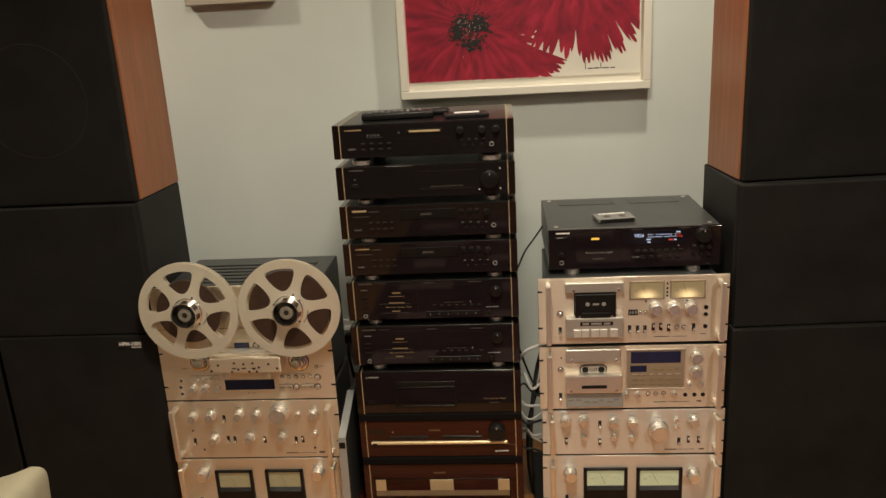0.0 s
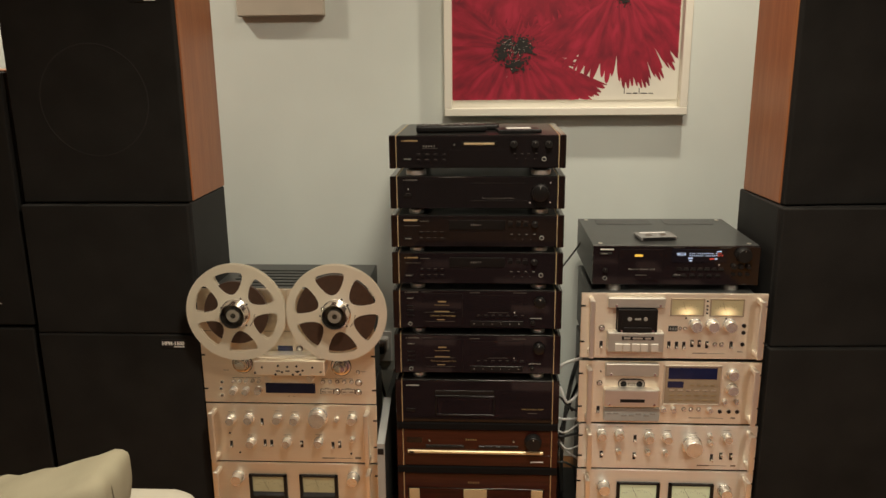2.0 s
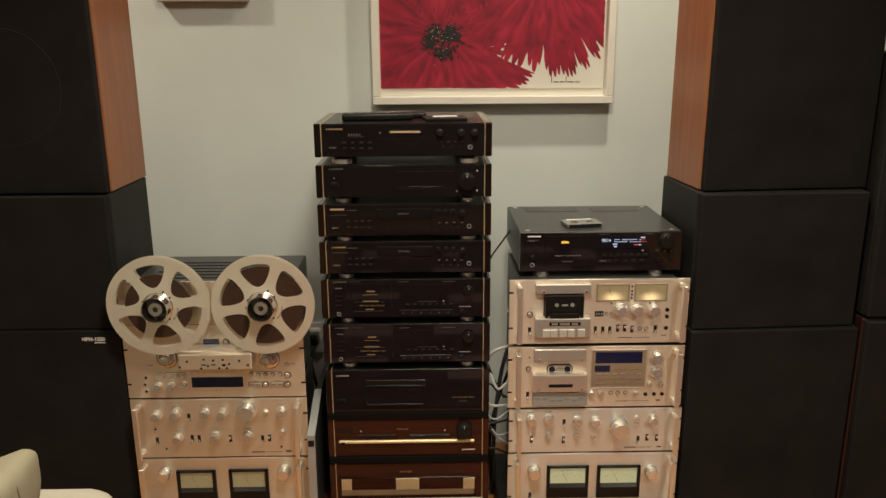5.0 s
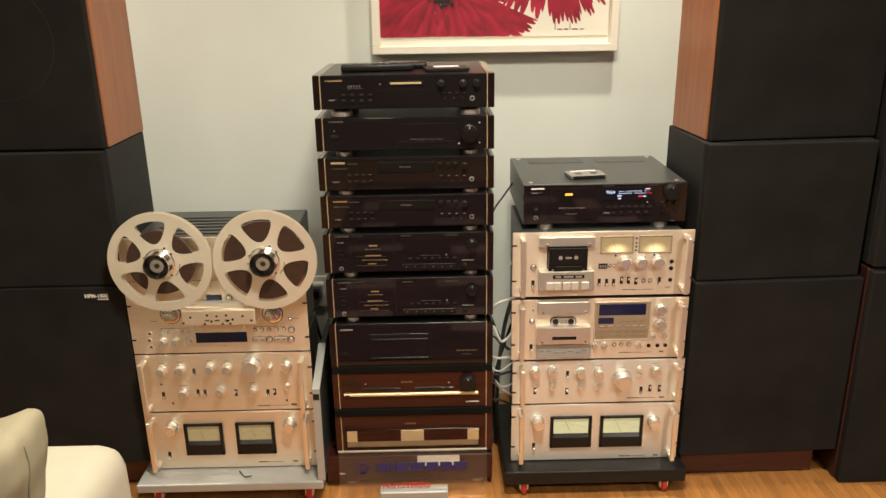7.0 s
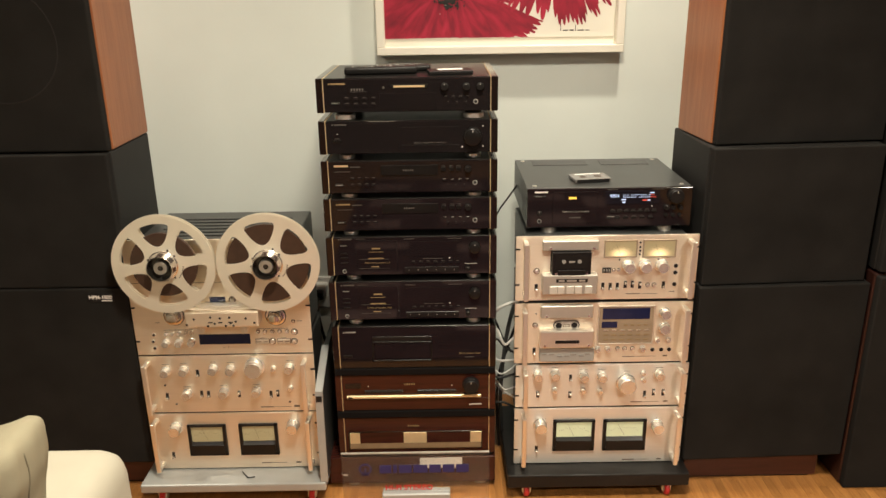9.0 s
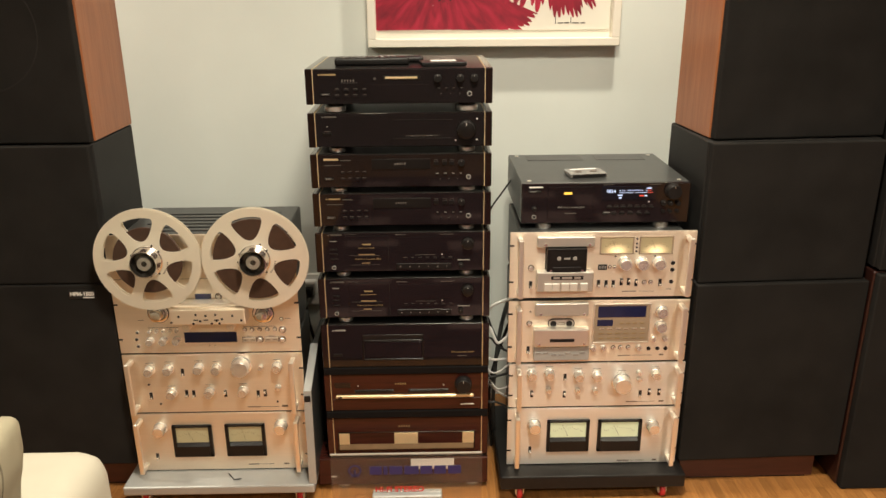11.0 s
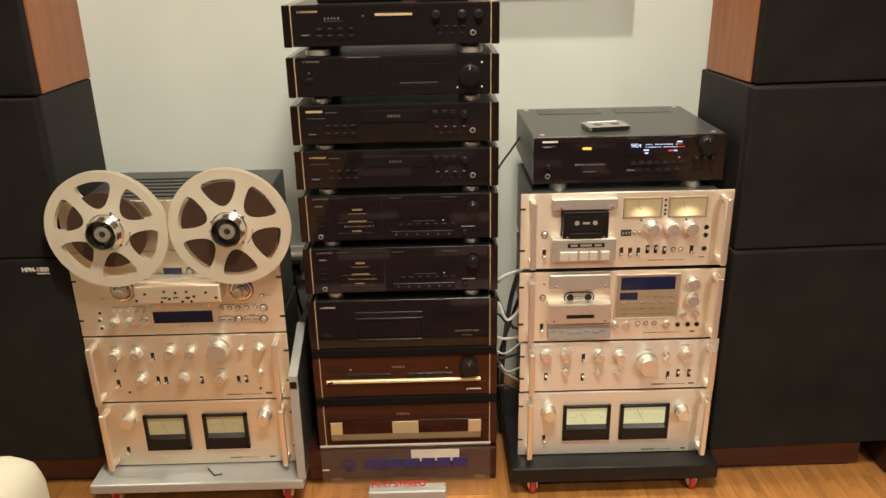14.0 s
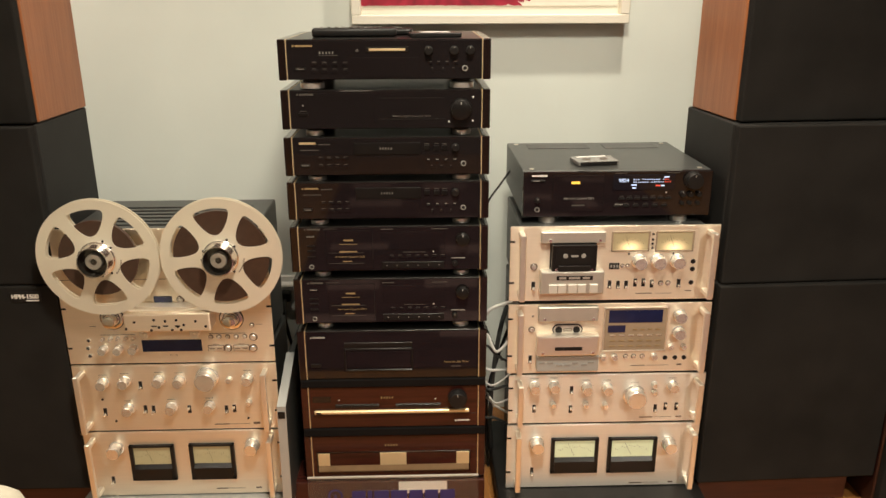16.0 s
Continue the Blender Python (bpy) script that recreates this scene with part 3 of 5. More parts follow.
def power_amp(x, y, z, h, label, knobs, meters, tog, face, prints, needles, metal=SILVER):
    t = thing("power_amplifier", x, y, z, label, "amplifier", "silver amplifiers")
    plate(t, 0.482, h, 0.30, 0.43, (h * 0.26, h * 0.80), metal)
    for kx, kz in knobs:
        knob(t, kx, kz, 0.0165, 0.032)
        for k in range(-3, 4):
            a = radians(k * 40)
            bar(t, kx + 22 * math.sin(a) - 0.5, kx + 22 * math.sin(a) + 0.5, kz + 21 * math.cos(a) - 0.5, kz + 21 * math.cos(a) + 0.5, BLACKPRINT)
    for q, nd in zip(meters, needles):
        meter(t, *q, face, needle=nd)
    toggle(t, *tog, 1, 0.020)
    for q in prints:
        bar(t, *q, BLACKPRINT)
    for sx in (-0.216, 0.216):
        handle(t, sx, 0.014, h - 0.010)
    return t


power_amp(LX, LY, 0.057, 0.1815, "champagne silver power amplifier with two dim meters", ((-163, 139), (169, 142)),
          ((-133, -24, 46, 146), (13, 123, 46, 147)), (-184, 46), METER_DIM, ((69, 98, 14, 17), (100, 140, 15, 16), (168, 182, 14, 18)), (0.22, 0.3))

cart = thing("equipment_cart", LX, LY, FLOOR, "grey steel cart on red casters under the reel stack", "cart")
block(cart, "shelf", GREY_METAL, -0.262, 0.262, -0.075, 0.33, 0.057, 0.083, 0.004, "", 2)
bm = bmesh.new()
pr = [(-0.065, 0.084), (-0.055, 0.362), (0.105, 0.42), (0.33, 0.42), (0.33, 0.084)]
a = [bm.verts.new((0.250, y, z)) for y, z in pr]
c = [bm.verts.new((0.266, y, z)) for y, z in pr]
bm.faces.new(a), bm.faces.new(c)
for i in range(5):
    bm.faces.new((a[i], a[(i + 1) % 5], c[(i + 1) % 5], c[i]))
bmesh.ops.bevel(bm, geom=list(bm.edges), offset=0.002, segments=1, affect="EDGES")
side = part("side_panel", bm, CASE, cart, "dark steel side panel")
bm = bmesh.new()
pr = [(-0.070, 0.084), (-0.060, 0.366), (0.105, 0.426), (0.107, 0.4212), (-0.0555, 0.3625), (-0.0655, 0.084)]
a = [bm.verts.new((0.248, y, z)) for y, z in pr]
c = [bm.verts.new((0.2685, y, z)) for y, z in pr]
bm.faces.new(a), bm.faces.new(c)
for i in range(6):
    bm.faces.new((a[i], a[(i + 1) % 6], c[(i + 1) % 6], c[i]))
part("edge_trim", bm, GREY_METAL, side, "bright grey steel front edge")
block(side, "end_cap", BLACK, 0.250, 0.266, -0.0630, -0.0575, 0.335, 0.352)


def caster(t, x, y, top):
    r = 0.021
    bm = bmesh.new()
    lathe(bm, x - 0.008, y, r, [(r * 0.8, 0.0), (r, 0.003), (r, 0.013), (r * 0.8, 0.016)], 22, "x")
    w = part("caster_wheel", bm, RED_RUBBER, t, "red rubber caster wheel", True)
    bm = bmesh.new()
    lathe(bm, x - 0.0092, y, r, [(0.0125, 0.0), (0.0135, 0.0012), (0.0135, 0.0172), (0.0125, 0.0184)], 20, "x")
    part("wheel_hub", bm, WHITE_PLASTIC, w, "white wheel hub", True)
    bm = bmesh.new()
    box(bm, x - 0.012, x + 0.012, y - 0.014, y + 0.014, 2 * r - 0.002, top, 0.001)
    for s2 in (-0.0125, 0.0095):
        box(bm, x + s2, x + s2 + 0.003, y - 0.008, y + 0.008, r - 0.006, 2 * r)
    part("caster_fork", bm, SILVER_TRIM, t)


for x in (-0.215, 0.215):
    for y in (-0.035, 0.28):
        caster(cart, x, y, 0.0572)
bm = bmesh.new()
tube(bm, [(-0.479, -0.570, 0.0555), (-0.462, -0.592, 0.0555), (-0.457, -0.598, 0.0555), (-0.450, -0.597, 0.0555), (-0.438, -0.594, 0.0555)], 0.0016, 6)
solid("hex_key", bm, BLACK, "bent black hex key lying on the cart", "tool", smooth=True)


# ---- right stack ----
RX, RY = 0.541, -0.552
t = thing("cassette_deck", RX, RY, 0.5695, "champagne silver cassette deck with glowing meters", "cassette deck", "silver cassette decks")
plate(t, 0.482, 0.1815, 0.30, 0.43, (0.046, 0.146), case_top=0.1755)
key(t, -172, -25, 145, 172, 0.014, PANEL, "door_top_bar", 0.002)
for x in (-151, -38):
    button(t, x, 152, 0.004, 0.0155, CHROME)
block(t, "cassette_bay", BLACK, -0.149, -0.043, -0.001, 0.004, 0.079, 0.1445)
cas = block(t, "cassette_shell", GLOSS2, -0.147, -0.045, -0.022, -0.0012, 0.079, 0.1435, 0.0015, "black cassette in the open bay")
block(cas, "cassette_label", BLACK, -0.138, -0.054, -0.0226, -0.0218, 0.098, 0.136)
for x in (-117, -76):
    bm = bmesh.new()
    lathe(bm, x * MM, -0.022, 0.118, [(0.0055, 0.0), (0.0055, 0.0014), (0.004, 0.0016), (0.0004, 0.0010)], 14)
    part("cassette_spool", bm, GREYPRINT, cas, "", True)
block(cas, "cassette_print", GREYPRINT, -0.104, -0.088, -0.0230, -0.0224, 0.115, 0.120)
for x in (-137, -121, -103, -88, -70, -55):
    block(cas, "guide_tooth", CHROME, (x - 2.5) * MM, (x + 2.5) * MM, -0.0226, -0.0216, 0.0825, 0.0865)
block(cas, "cassette_ridge", BLACK, -0.132, -0.060, -0.0245, -0.0218, 0.0800, 0.0945, 0.0008)
PALE_KEY = mat("pale_satin_keys", (0.74, 0.70, 0.63), 0.45, metal=0.35, vary=0.04, scale=60)
low = block(t, "transport_panel", PANEL, -0.172, -0.026, -0.026, 0, 0.026, 0.081, 0.003, "raised silver transport panel", 2)
block(low, "panel_window", BLACK, -0.136, -0.053, -0.0268, -0.0255, 0.061, 0.071)
for x0, x1 in ((-130, -114), (-108, -82), (-76, -60)):
    block(low, "window_segment", PANEL, x0 * MM, x1 * MM, -0.0275, -0.0266, 0.0635, 0.0685)
for x0, x1 in ((-153, -134), (-133, -114), (-109, -89), (-87, -68), (-60, -41)):
    block(low, "transport_key", PALE_KEY, x0 * MM, x1 * MM, -0.0305, -0.0255, 0.030, 0.051, 0.0008)
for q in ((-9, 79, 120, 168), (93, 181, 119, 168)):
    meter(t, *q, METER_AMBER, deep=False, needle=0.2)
for z in (161, 148, 138, 128):
    button(t, 86, z, 0.0026, 0.002, BLACK)
key(t, -11, 13, 77, 92, 0.0015, BLACK, "counter_window")
for k in range(3):
    bar(t, -8 + 7 * k, -4 + 7 * k, 81, 88, GREYPRINT, "counter_digit", y=-0.0016)
for x in (20, 32):
    button(t, x, 85, 0.0035, 0.005)
for x, z in ((184, 94), (184, 75), (184, 42)):
    jack(t, x, z, 0.0055, BLACK)
for x in (57, 101, 145):
    knob(t, x, 97, 0.0155, 0.026)
for x, z, u in ((-7, 39, 1), (13, 38, 1), (32, 38, 1), (53, 43, -1), (72, 43, -1), (92, 40, -1), (155, 40, 1), (-185, 38, 1)):
    toggle(t, x, z, u, 0.020)
for x in (113, 130):
    button(t, x, 41, 0.0045, 0.006)
button(t, -185, 85, 0.006, 0.005)
for x in (33, 136):
    button(t, x, 114, 0.0022, 0.002, BLACK)
for q in ((56, 94, 15, 17), (100, 140, 15, 16), (172, 186, 20, 22)):
    bar(t, *q, BLACKPRINT)
for sx in (-0.216, 0.216):
    handle(t, sx, 0.014, 0.173)

t = thing("cassette_deck", RX, RY, 0.381, "champagne silver cassette deck with a large smoked display", "cassette deck", "silver cassette decks")
plate(t, 0.482, 0.1795, 0.30, 0.43, (0.047, 0.143))
key(t, -172, -31, 141, 177, 0.014, PANEL, "door_top_bar", 0.002)
for x in (-157, -42):
    button(t, x, 147, 0.004, 0.0155, CHROME)
def capsule(x0, x1, z0, z1, y0, y1):
    bm = bmesh.new()
    r, zc, k = (z1 - z0) / 2, (z0 + z1) / 2, 10
    ring = [(x1 - r + r * math.cos(a), zc + r * math.sin(a)) for a in [math.pi * (i / k - 0.5) for i in range(k + 1)]]
    ring += [(x0 + r - r * math.cos(a), zc - r * math.sin(a)) for a in [math.pi * (i / k - 0.5) for i in range(k + 1)]]
    f = bm.faces.new([bm.verts.new((x, y1, z)) for x, z in ring])
    e = bmesh.ops.extrude_face_region(bm, geom=[f])
    bmesh.ops.translate(bm, vec=(0, y0 - y1, 0), verts=[v for v in e["geom"] if isinstance(v, bmesh.types.BMVert)])
    return bm


win = part("cassette_window", capsule(-0.136, -0.064, 0.101, 0.129, -0.0020, 0.001), BLACK, t, "capsule-shaped window with two spools")
part("window_face", capsule(-0.1335, -0.0665, 0.1035, 0.1265, -0.0026, -0.0016), PANEL, win, "pale face of the cassette behind the window")
for x in (-121, -79):
    b2 = bmesh.new()
    lathe(b2, x * MM, -0.0026, 0.115, [(0.0085, 0.0), (0.0085, 0.0008), (0.0030, 0.0010), (0.0026, 0.0004), (0.0004, 0.0004)], 18)
    part("spool", b2, BLACK, win, "", True)
block(win, "window_label", BLACKPRINT, -0.110, -0.090, -0.0032, -0.0025, 0.1115, 0.1185)
block(win, "label_line", PANEL, -0.108, -0.092, -0.0036, -0.0031, 0.1135, 0.1165)
mid = block(t, "door_panel", SILVER_TRIM, -0.175, -0.027, -0.024, 0, 0.056, 0.108, 0.004, "raised silver cassette door panel", 2)
block(mid, "panel_slot", BLACK, -0.132, -0.067, -0.0247, -0.0235, 0.071, 0.080)
for x in (-160, -41):
    b2 = bmesh.new()
    lathe(b2, x * MM, -0.0238, 0.064, [(0.0036, 0.0), (0.0036, 0.0012), (0.0004, 0.0014)], 12)
    part("screw", b2, CHROME, mid)
lowp = block(t, "key_panel", GREY_METAL, -0.172, -0.023, -0.013, 0, 0.010, 0.050, 0.002, "grey panel of transport keys")
for x, z in ((-160, 34), (-140, 34), (-118, 28), (-98, 28), (-80, 33), (-58, 28), (-42, 34)):
    block(lowp, "transport_key", GREYPRINT, (x - 7) * MM, (x + 7) * MM, -0.0145, -0.0128, (z - 2.5) * MM, (z + 2.5) * MM, 0.0004)
scr = block(t, "display_panel", BROWNGLASS, -0.013, 0.136, -0.002, 0.001, 0.058, 0.168, 0.001, "smoked brown display panel")
bm = bmesh.new()
for q in ((-15, 138, 167, 170), (-15, 138, 56, 59), (-15, -12, 56, 170), (135, 138, 56, 170)):
    box(bm, q[0] * MM, q[1] * MM, -0.004, 0.001, q[2] * MM, q[3] * MM, 0.0006)
part("display_frame", bm, SILVER_TRIM, scr)
block(scr, "level_display", DISPLAY, -0.003, 0.125, -0.0028, -0.0018, 0.131, 0.163)
block(scr, "counter_display", DISPLAY, -0.004, 0.038, -0.0028, -0.0018, 0.106, 0.124)
for r in range(3):
    for k in range(6):
        x = 2 + 22 * k
        block(scr, "display_key", BRONZE if r < 2 else SILVER_TRIM, x * MM, (x + 13) * MM, -0.0034, -0.0018, (69 + 14 * r) * MM, (71.5 + 14 * r) * MM)
for k in range(4):
    block(scr, "display_key", BRONZE, (56 + 18 * k) * MM, (66 + 18 * k) * MM, -0.0034, -0.0018, 0.112, 0.1145)
for x, z in ((165, 147), (166, 104)):
    knob(t, x, z, 0.0145, 0.020)
for x, z in ((150, 67), (181, 67)):
    knob(t, x, z, 0.0062, 0.010)
for x in (-11, 16, 112):
    knob(t, x, 42, 0.0072, 0.012)
for x in (44, 63, 84):
    button(t, x, 42, 0.0045, 0.006)
for x in (140, 164, 186):
    jack(t, x, 37, 0.0055, BLACK)
button(t, -183, 150, 0.002, 0.002, BLACK)
button(t, -185, 116, 0.0055, 0.005)
toggle(t, -186, 38, 1, 0.02)
for q in ((58, 92, 16, 18), (96, 150, 16.5, 17.5), (170, 182, 16, 20)):
    bar(t, *q, BLACKPRINT)
for sx in (-0.216, 0.216):
    handle(t, sx, 0.014, 0.171)

preamp(RX + 0.005, RY, 0.243, 0.1325, "pale silver control amplifier under two cassette decks", (67, 76),
       ((-179, 104), (-131, 105), (-51, 98), (-1, 97), (159, 100)),
       ((-87, 91, 1), (-177, 41, -1), (-87, 38, -1), (123, 37, 1), (148, 42, -1), (175, 41, -1)),
       ((114, 104), (116, 84), (-131, 54), (-51, 52), (-3, 50)), (), ((85, 118, 11, 14), (120, 165, 12, 13), (176, 190, 11, 15)), SILVER_PALE)
power_amp(RX + 0.004, RY, 0.057, 0.1808, "pale silver power amplifier with two glowing green meters", ((-167, 132), (164, 125)),
          ((-130, -11, 44, 144), (13, 136, 43, 143)), (-176, 49), METER_GREEN, ((74, 108, 7, 10), (112, 150, 8, 9), (174, 186, 7, 11)), (0.2, 0.16), SILVER_PALE)
t = thing("equipment_dolly", RX + 0.003, RY, FLOOR, "black wooden dolly on red casters under silver decks", "dolly")
block(t, "board", BLACK, -0.262, 0.256, -0.058, 0.33, 0.044, 0.085, 0.004, "", 2)
for x in (-0.205, 0.20):
    for y in (-0.030, 0.28):
        caster(t, x, y, 0.0442)

# black cassette deck on top
FOOT = mat("turned_foot_metal", (0.90, 0.89, 0.85), 0.30, metal=0.85, vary=0.05, scale=50)
VENT = mat("vent_mesh", (0.10, 0.10, 0.098), 0.5, metal=0.3, vary=0.2, scale=80)
BX, BY, BZ = 0.5485, -0.512, 0.762
t = thing("cassette_deck", BX, BY, BZ, "black cassette deck with lit blue display on silver decks", "cassette deck")
block(t, "case", CASE, -0.2175, 0.2175, 0.012, 0.352, 0, 0.106, 0.002, "dark steel cover")
block(t, "front_panel", GLOSS, -0.2175, 0.2175, 0, 0.0118, 0, 0.106, 0.002, "black front panel", 2)
for i, (x0, x1) in enumerate(((-0.17, -0.01), (0.03, 0.17))):
    block(t, "vent_panel", VENT, x0, x1, 0.27, 0.325, 0.1058, 0.1072)
for x in (-0.195, 0.195):
    for y in (0.03, 0.33):
        b2 = bmesh.new()
        lathe(b2, x, y, 0.106, [(0.006, 0.0), (0.006, 0.0015), (0.0004, 0.002)], 12, "z")
        part("screw", b2, SILVER_TRIM, t)
for x in (-0.155, 0.155):
    for y in (0.03, 0.29):
        b2 = bmesh.new()
        lathe(b2, x, y, -0.017, [(0.021, 0.0), (0.021, 0.011), (0.018, 0.0172)], 22, "z")
        part("foot", b2, FOOT if y < 0.1 else BLACK, t, "", True)
door = key(t, -150, -32, 12, 98, 0.0022, GLOSS, "cassette_door", 0.001)
block(door, "yellow_logo_box", LOGO_YELLOW, -0.108, -0.088, -0.0030, -0.0021, 0.078, 0.084)
block(door, "door_window", GLOSS, -0.135, -0.05, -0.0028, -0.0020, 0.062, 0.092)
lettering("door_script", "Reference Cassette Deck", GREYPRINT, door, -0.124, -0.0026, 0.042, 0.0047, lean=0.4, bold=-0.00005)
block(door, "print_bar", DIMPRINT, -0.105, -0.075, -0.0026, -0.0021, 0.026, 0.029)
disp = key(t, -12, 130, 62, 98, 0.002, DISPLAY_DARK := mat("black_display_glass", (0.008, 0.009, 0.014), 0.08, vary=0.2, scale=20), "display_window", 0.0008)
lettering("display_digits", "9824", LED_BLUE, disp, 0.0, -0.0024, 0.081, 0.0085)
rnd = random.Random(4)
for k in range(17):
    for r in range(2):
        if rnd.random() < 0.88:
            block(disp, "level_segment", LED_BLUE if k < 14 else LED_RED, (34 + 5.2 * k) * MM, (37 + 5.2 * k) * MM, -0.0026, -0.0019, (86 - 6 * r) * MM, (88 - 6 * r) * MM)
for x0, x1, z0, m in ((30, 42, 73, LED_BLUE), (33, 41, 66, LED_BLUE), (86, 97, 71, LED_RED), (99, 106, 71, LED_BLUE), (104, 116, 91, LED_BLUE)):
    block(disp, "display_sign", m, x0 * MM, x1 * MM, -0.0026, -0.0019, z0 * MM, (z0 + 3) * MM)
knob(t, 172, 84, 0.019, 0.020, BLACK)
for x in (150, 168, 187):
    knob(t, x, 52, 0.0065, 0.009, BLACK)
    button(t, x, 31, 0.005, 0.006, BLACK)
for r, xs in ((42, (10, 28, 46, 64, 82, 100, 118)), (25, (0, 22, 44, 66, 88, 110))):
    for x in xs:
        key(t, x - 7, x + 7, r - 2.5, r + 2.5, 0.003, BLACK)
        bar(t, x - 5, x + 5, r + 5, r + 6, DIMPRINT)
bar(t, -4, 14, 27, 29, GREYPRINT)
key(t, -200, -168, 83, 88, 0.003, BLACK)
bar(t, -195, -180, 85, 86.5, GREYPRINT, y=-0.003)
bar(t, -198, -163, 95, 99, WHITEPRINT, "maker_bar")
for x0, x1 in ((-8, 20), (110, 140)):
    bar(t, x0, x1, 101, 102.5, DIMPRINT)
jack(t, -184, 18, 0.006, GREYPRINT)
knob(t, -184, 40, 0.006, 0.008, BLACK)
button(t, 112, 56, 0.0016, 0.0012, WHITEPRINT)

t = thing("cassette", 0.510, -0.425, 0.8695, "clear cassette lying on the black cassette deck", "cassette", rz=8)
block(t, "cassette_shell", mat("clear_plastic_shell", (0.20, 0.19, 0.18), 0.12, spec=0.6, vary=0.1, scale=60), -0.05, 0.05, -0.032, 0.032, 0, 0.010, 0.0015)
block(t, "cassette_label", WHITEPRINT, -0.036, 0.036, 0.020, 0.029, 0.010, 0.0106)
for x in (-0.021, 0.021):
    b2 = bmesh.new()
    lathe(b2, x, -0.004, 0.0098, [(0.010, 0.0), (0.010, 0.0006), (0.0004, 0.0006)], 16, "z")
    part("tape_pack", b2, TAPE, t)
block(t, "cassette_edge", BLACK, -0.045, 0.045, -0.0326, -0.031, 0.001, 0.009)


# ---- centre stack of black units ----
CX, CY = 0.025, -0.540


def unit(name, z0, z1, label, category, face=None, cheek=None, feet=0.0, foot_r=0.0, back=0.335, group="black hi-fi units"):
    t = thing(name, CX, CY, z0, label, category, group)
    h = z1 - z0
    block(t, "case", CASE, -0.206, 0.206, 0.013, back, 0.002, h - 0.003, 0.001)
    block(t, "front_panel", face or GLOSS, -0.2065, 0.2065, 0.002, 0.0128, 0.001, h - 0.002, 0.0015)
    block(t, "top_panel", GLOSS2, -0.206, 0.206, 0.003, back, h - 0.003, h - 0.0005, 0.0008)
    for sx in (-1, 1):
        bm = bmesh.new()
        box(bm, sx * 0.2085, sx * 0.2255, 0, back, 0, h, 0.0022, 2)
        c = part("side_cheek", bm, cheek or ROSE_DARK, t, "lacquered dark rosewood side cheek")
        block(c, "gold_line", GOLD, sx * 0.2067, sx * 0.2084, 0.0003, back - 0.004, 0.001, h - 0.0006, 0, "thin gold trim line")
    if feet:
        for fx in (-0.160, 0.165):
            for fy in (0.036, 0.27):
                bm = bmesh.new()
                lathe(bm, fx, fy, -feet, [(foot_r * 0.96, 0.0), (foot_r, feet * 0.06), (foot_r, feet * 0.60), (foot_r * 0.95, feet * 0.66), (foot_r * 0.6, feet * 0.67)], 32, "z")
                foot = part("foot", bm, FOOT, t, "turned bright metal foot", True)
                # black upper part stands for the shadow between foot and case
                part("foot_shadow", lathe(bmesh.new(), fx, fy, -feet, [(foot_r * 0.78, feet * 0.66), (foot_r * 0.78, feet * 1.02)], 24, "z"), BLACK, foot, "black neck added for the shadow above the foot", True)
    return t




def maker(t, x0, x1, z, material=BRONZE, h=4):
    """The maker's mark as a plain ring and bar."""
    button(t, x0 + 2, z, 0.0022, 0.0006, material)
    bar(t, x0 + 6, x1, z - h / 2, z + h / 2, material, "maker_bar", 0.002)


def series(t, x0, x1, z, material=SERIESPRINT, n=5, h=5):
    w = (x1 - x0) / n
    for k in range(n):
        bar(t, x0 + w * k, x0 + w * k + w * 0.38, z - h / 2, z + h / 2, material, "series_mark", 0.002)


def rows(t, x0, x1, z, n, w, h, material=GLOSS, print_mat=DIMPRINT, d=0.0025):
    for k in range(n):
        x = x0 + (x1 - x0) * k / max(1, n - 1)
        key(t, x - w / 2, x + w / 2, z - h / 2, z + h / 2, d, material, y=0.002)
        bar(t, x - w * 0.35, x + w * 0.35, z + h / 2 + 2, z + h / 2 + 3.2, print_mat, y=0.002)


# minidisc recorder at the top
t = unit("disc_recorder", 1.078, 1.163, "gloss black disc recorder on silver feet, topmost unit", "hi-fi unit", feet=0.0195, foot_r=0.0265)
maker(t, -194, -152, 71)
series(t, -138, -104, 57)
bar(t, -140, -100, 51, 52, DIMPRINT, y=0.002)
slot = key(t, -40, 52, 57, 69, 0.0012, GLOSS2, "disc_slot", y=0.002)
block(slot, "slot_lip", GOLD, -0.033, 0.044, -0.0012, 0.001, 0.0605, 0.0655, 0.0005, "gold slot lip")
button(t, -58, 61, 0.003, 0.001, DIMPRINT)
key(t, -69, 73, 6, 47, 0.0010, GLOSS, "display_window", y=0.002)
for x in (93, 147, 181):
    knob(t, x, 61, 0.0085, 0.012, BLACK)
rows(t, -150, -84, 33, 4, 13, 4)
rows(t, -150, -84, 18, 4, 13, 6)
rows(t, 96, 150, 34, 4, 9, 3)
rows(t, 101, 146, 20, 3, 5, 4)
key(t, -190, -168, 21, 27, 0.0025, GLOSS2, y=0.002)
bar(t, -187, -171, 23.5, 25, GREYPRINT, y=-0.0006)
jack(t, 170, 24, 0.0062, GREYPRINT)

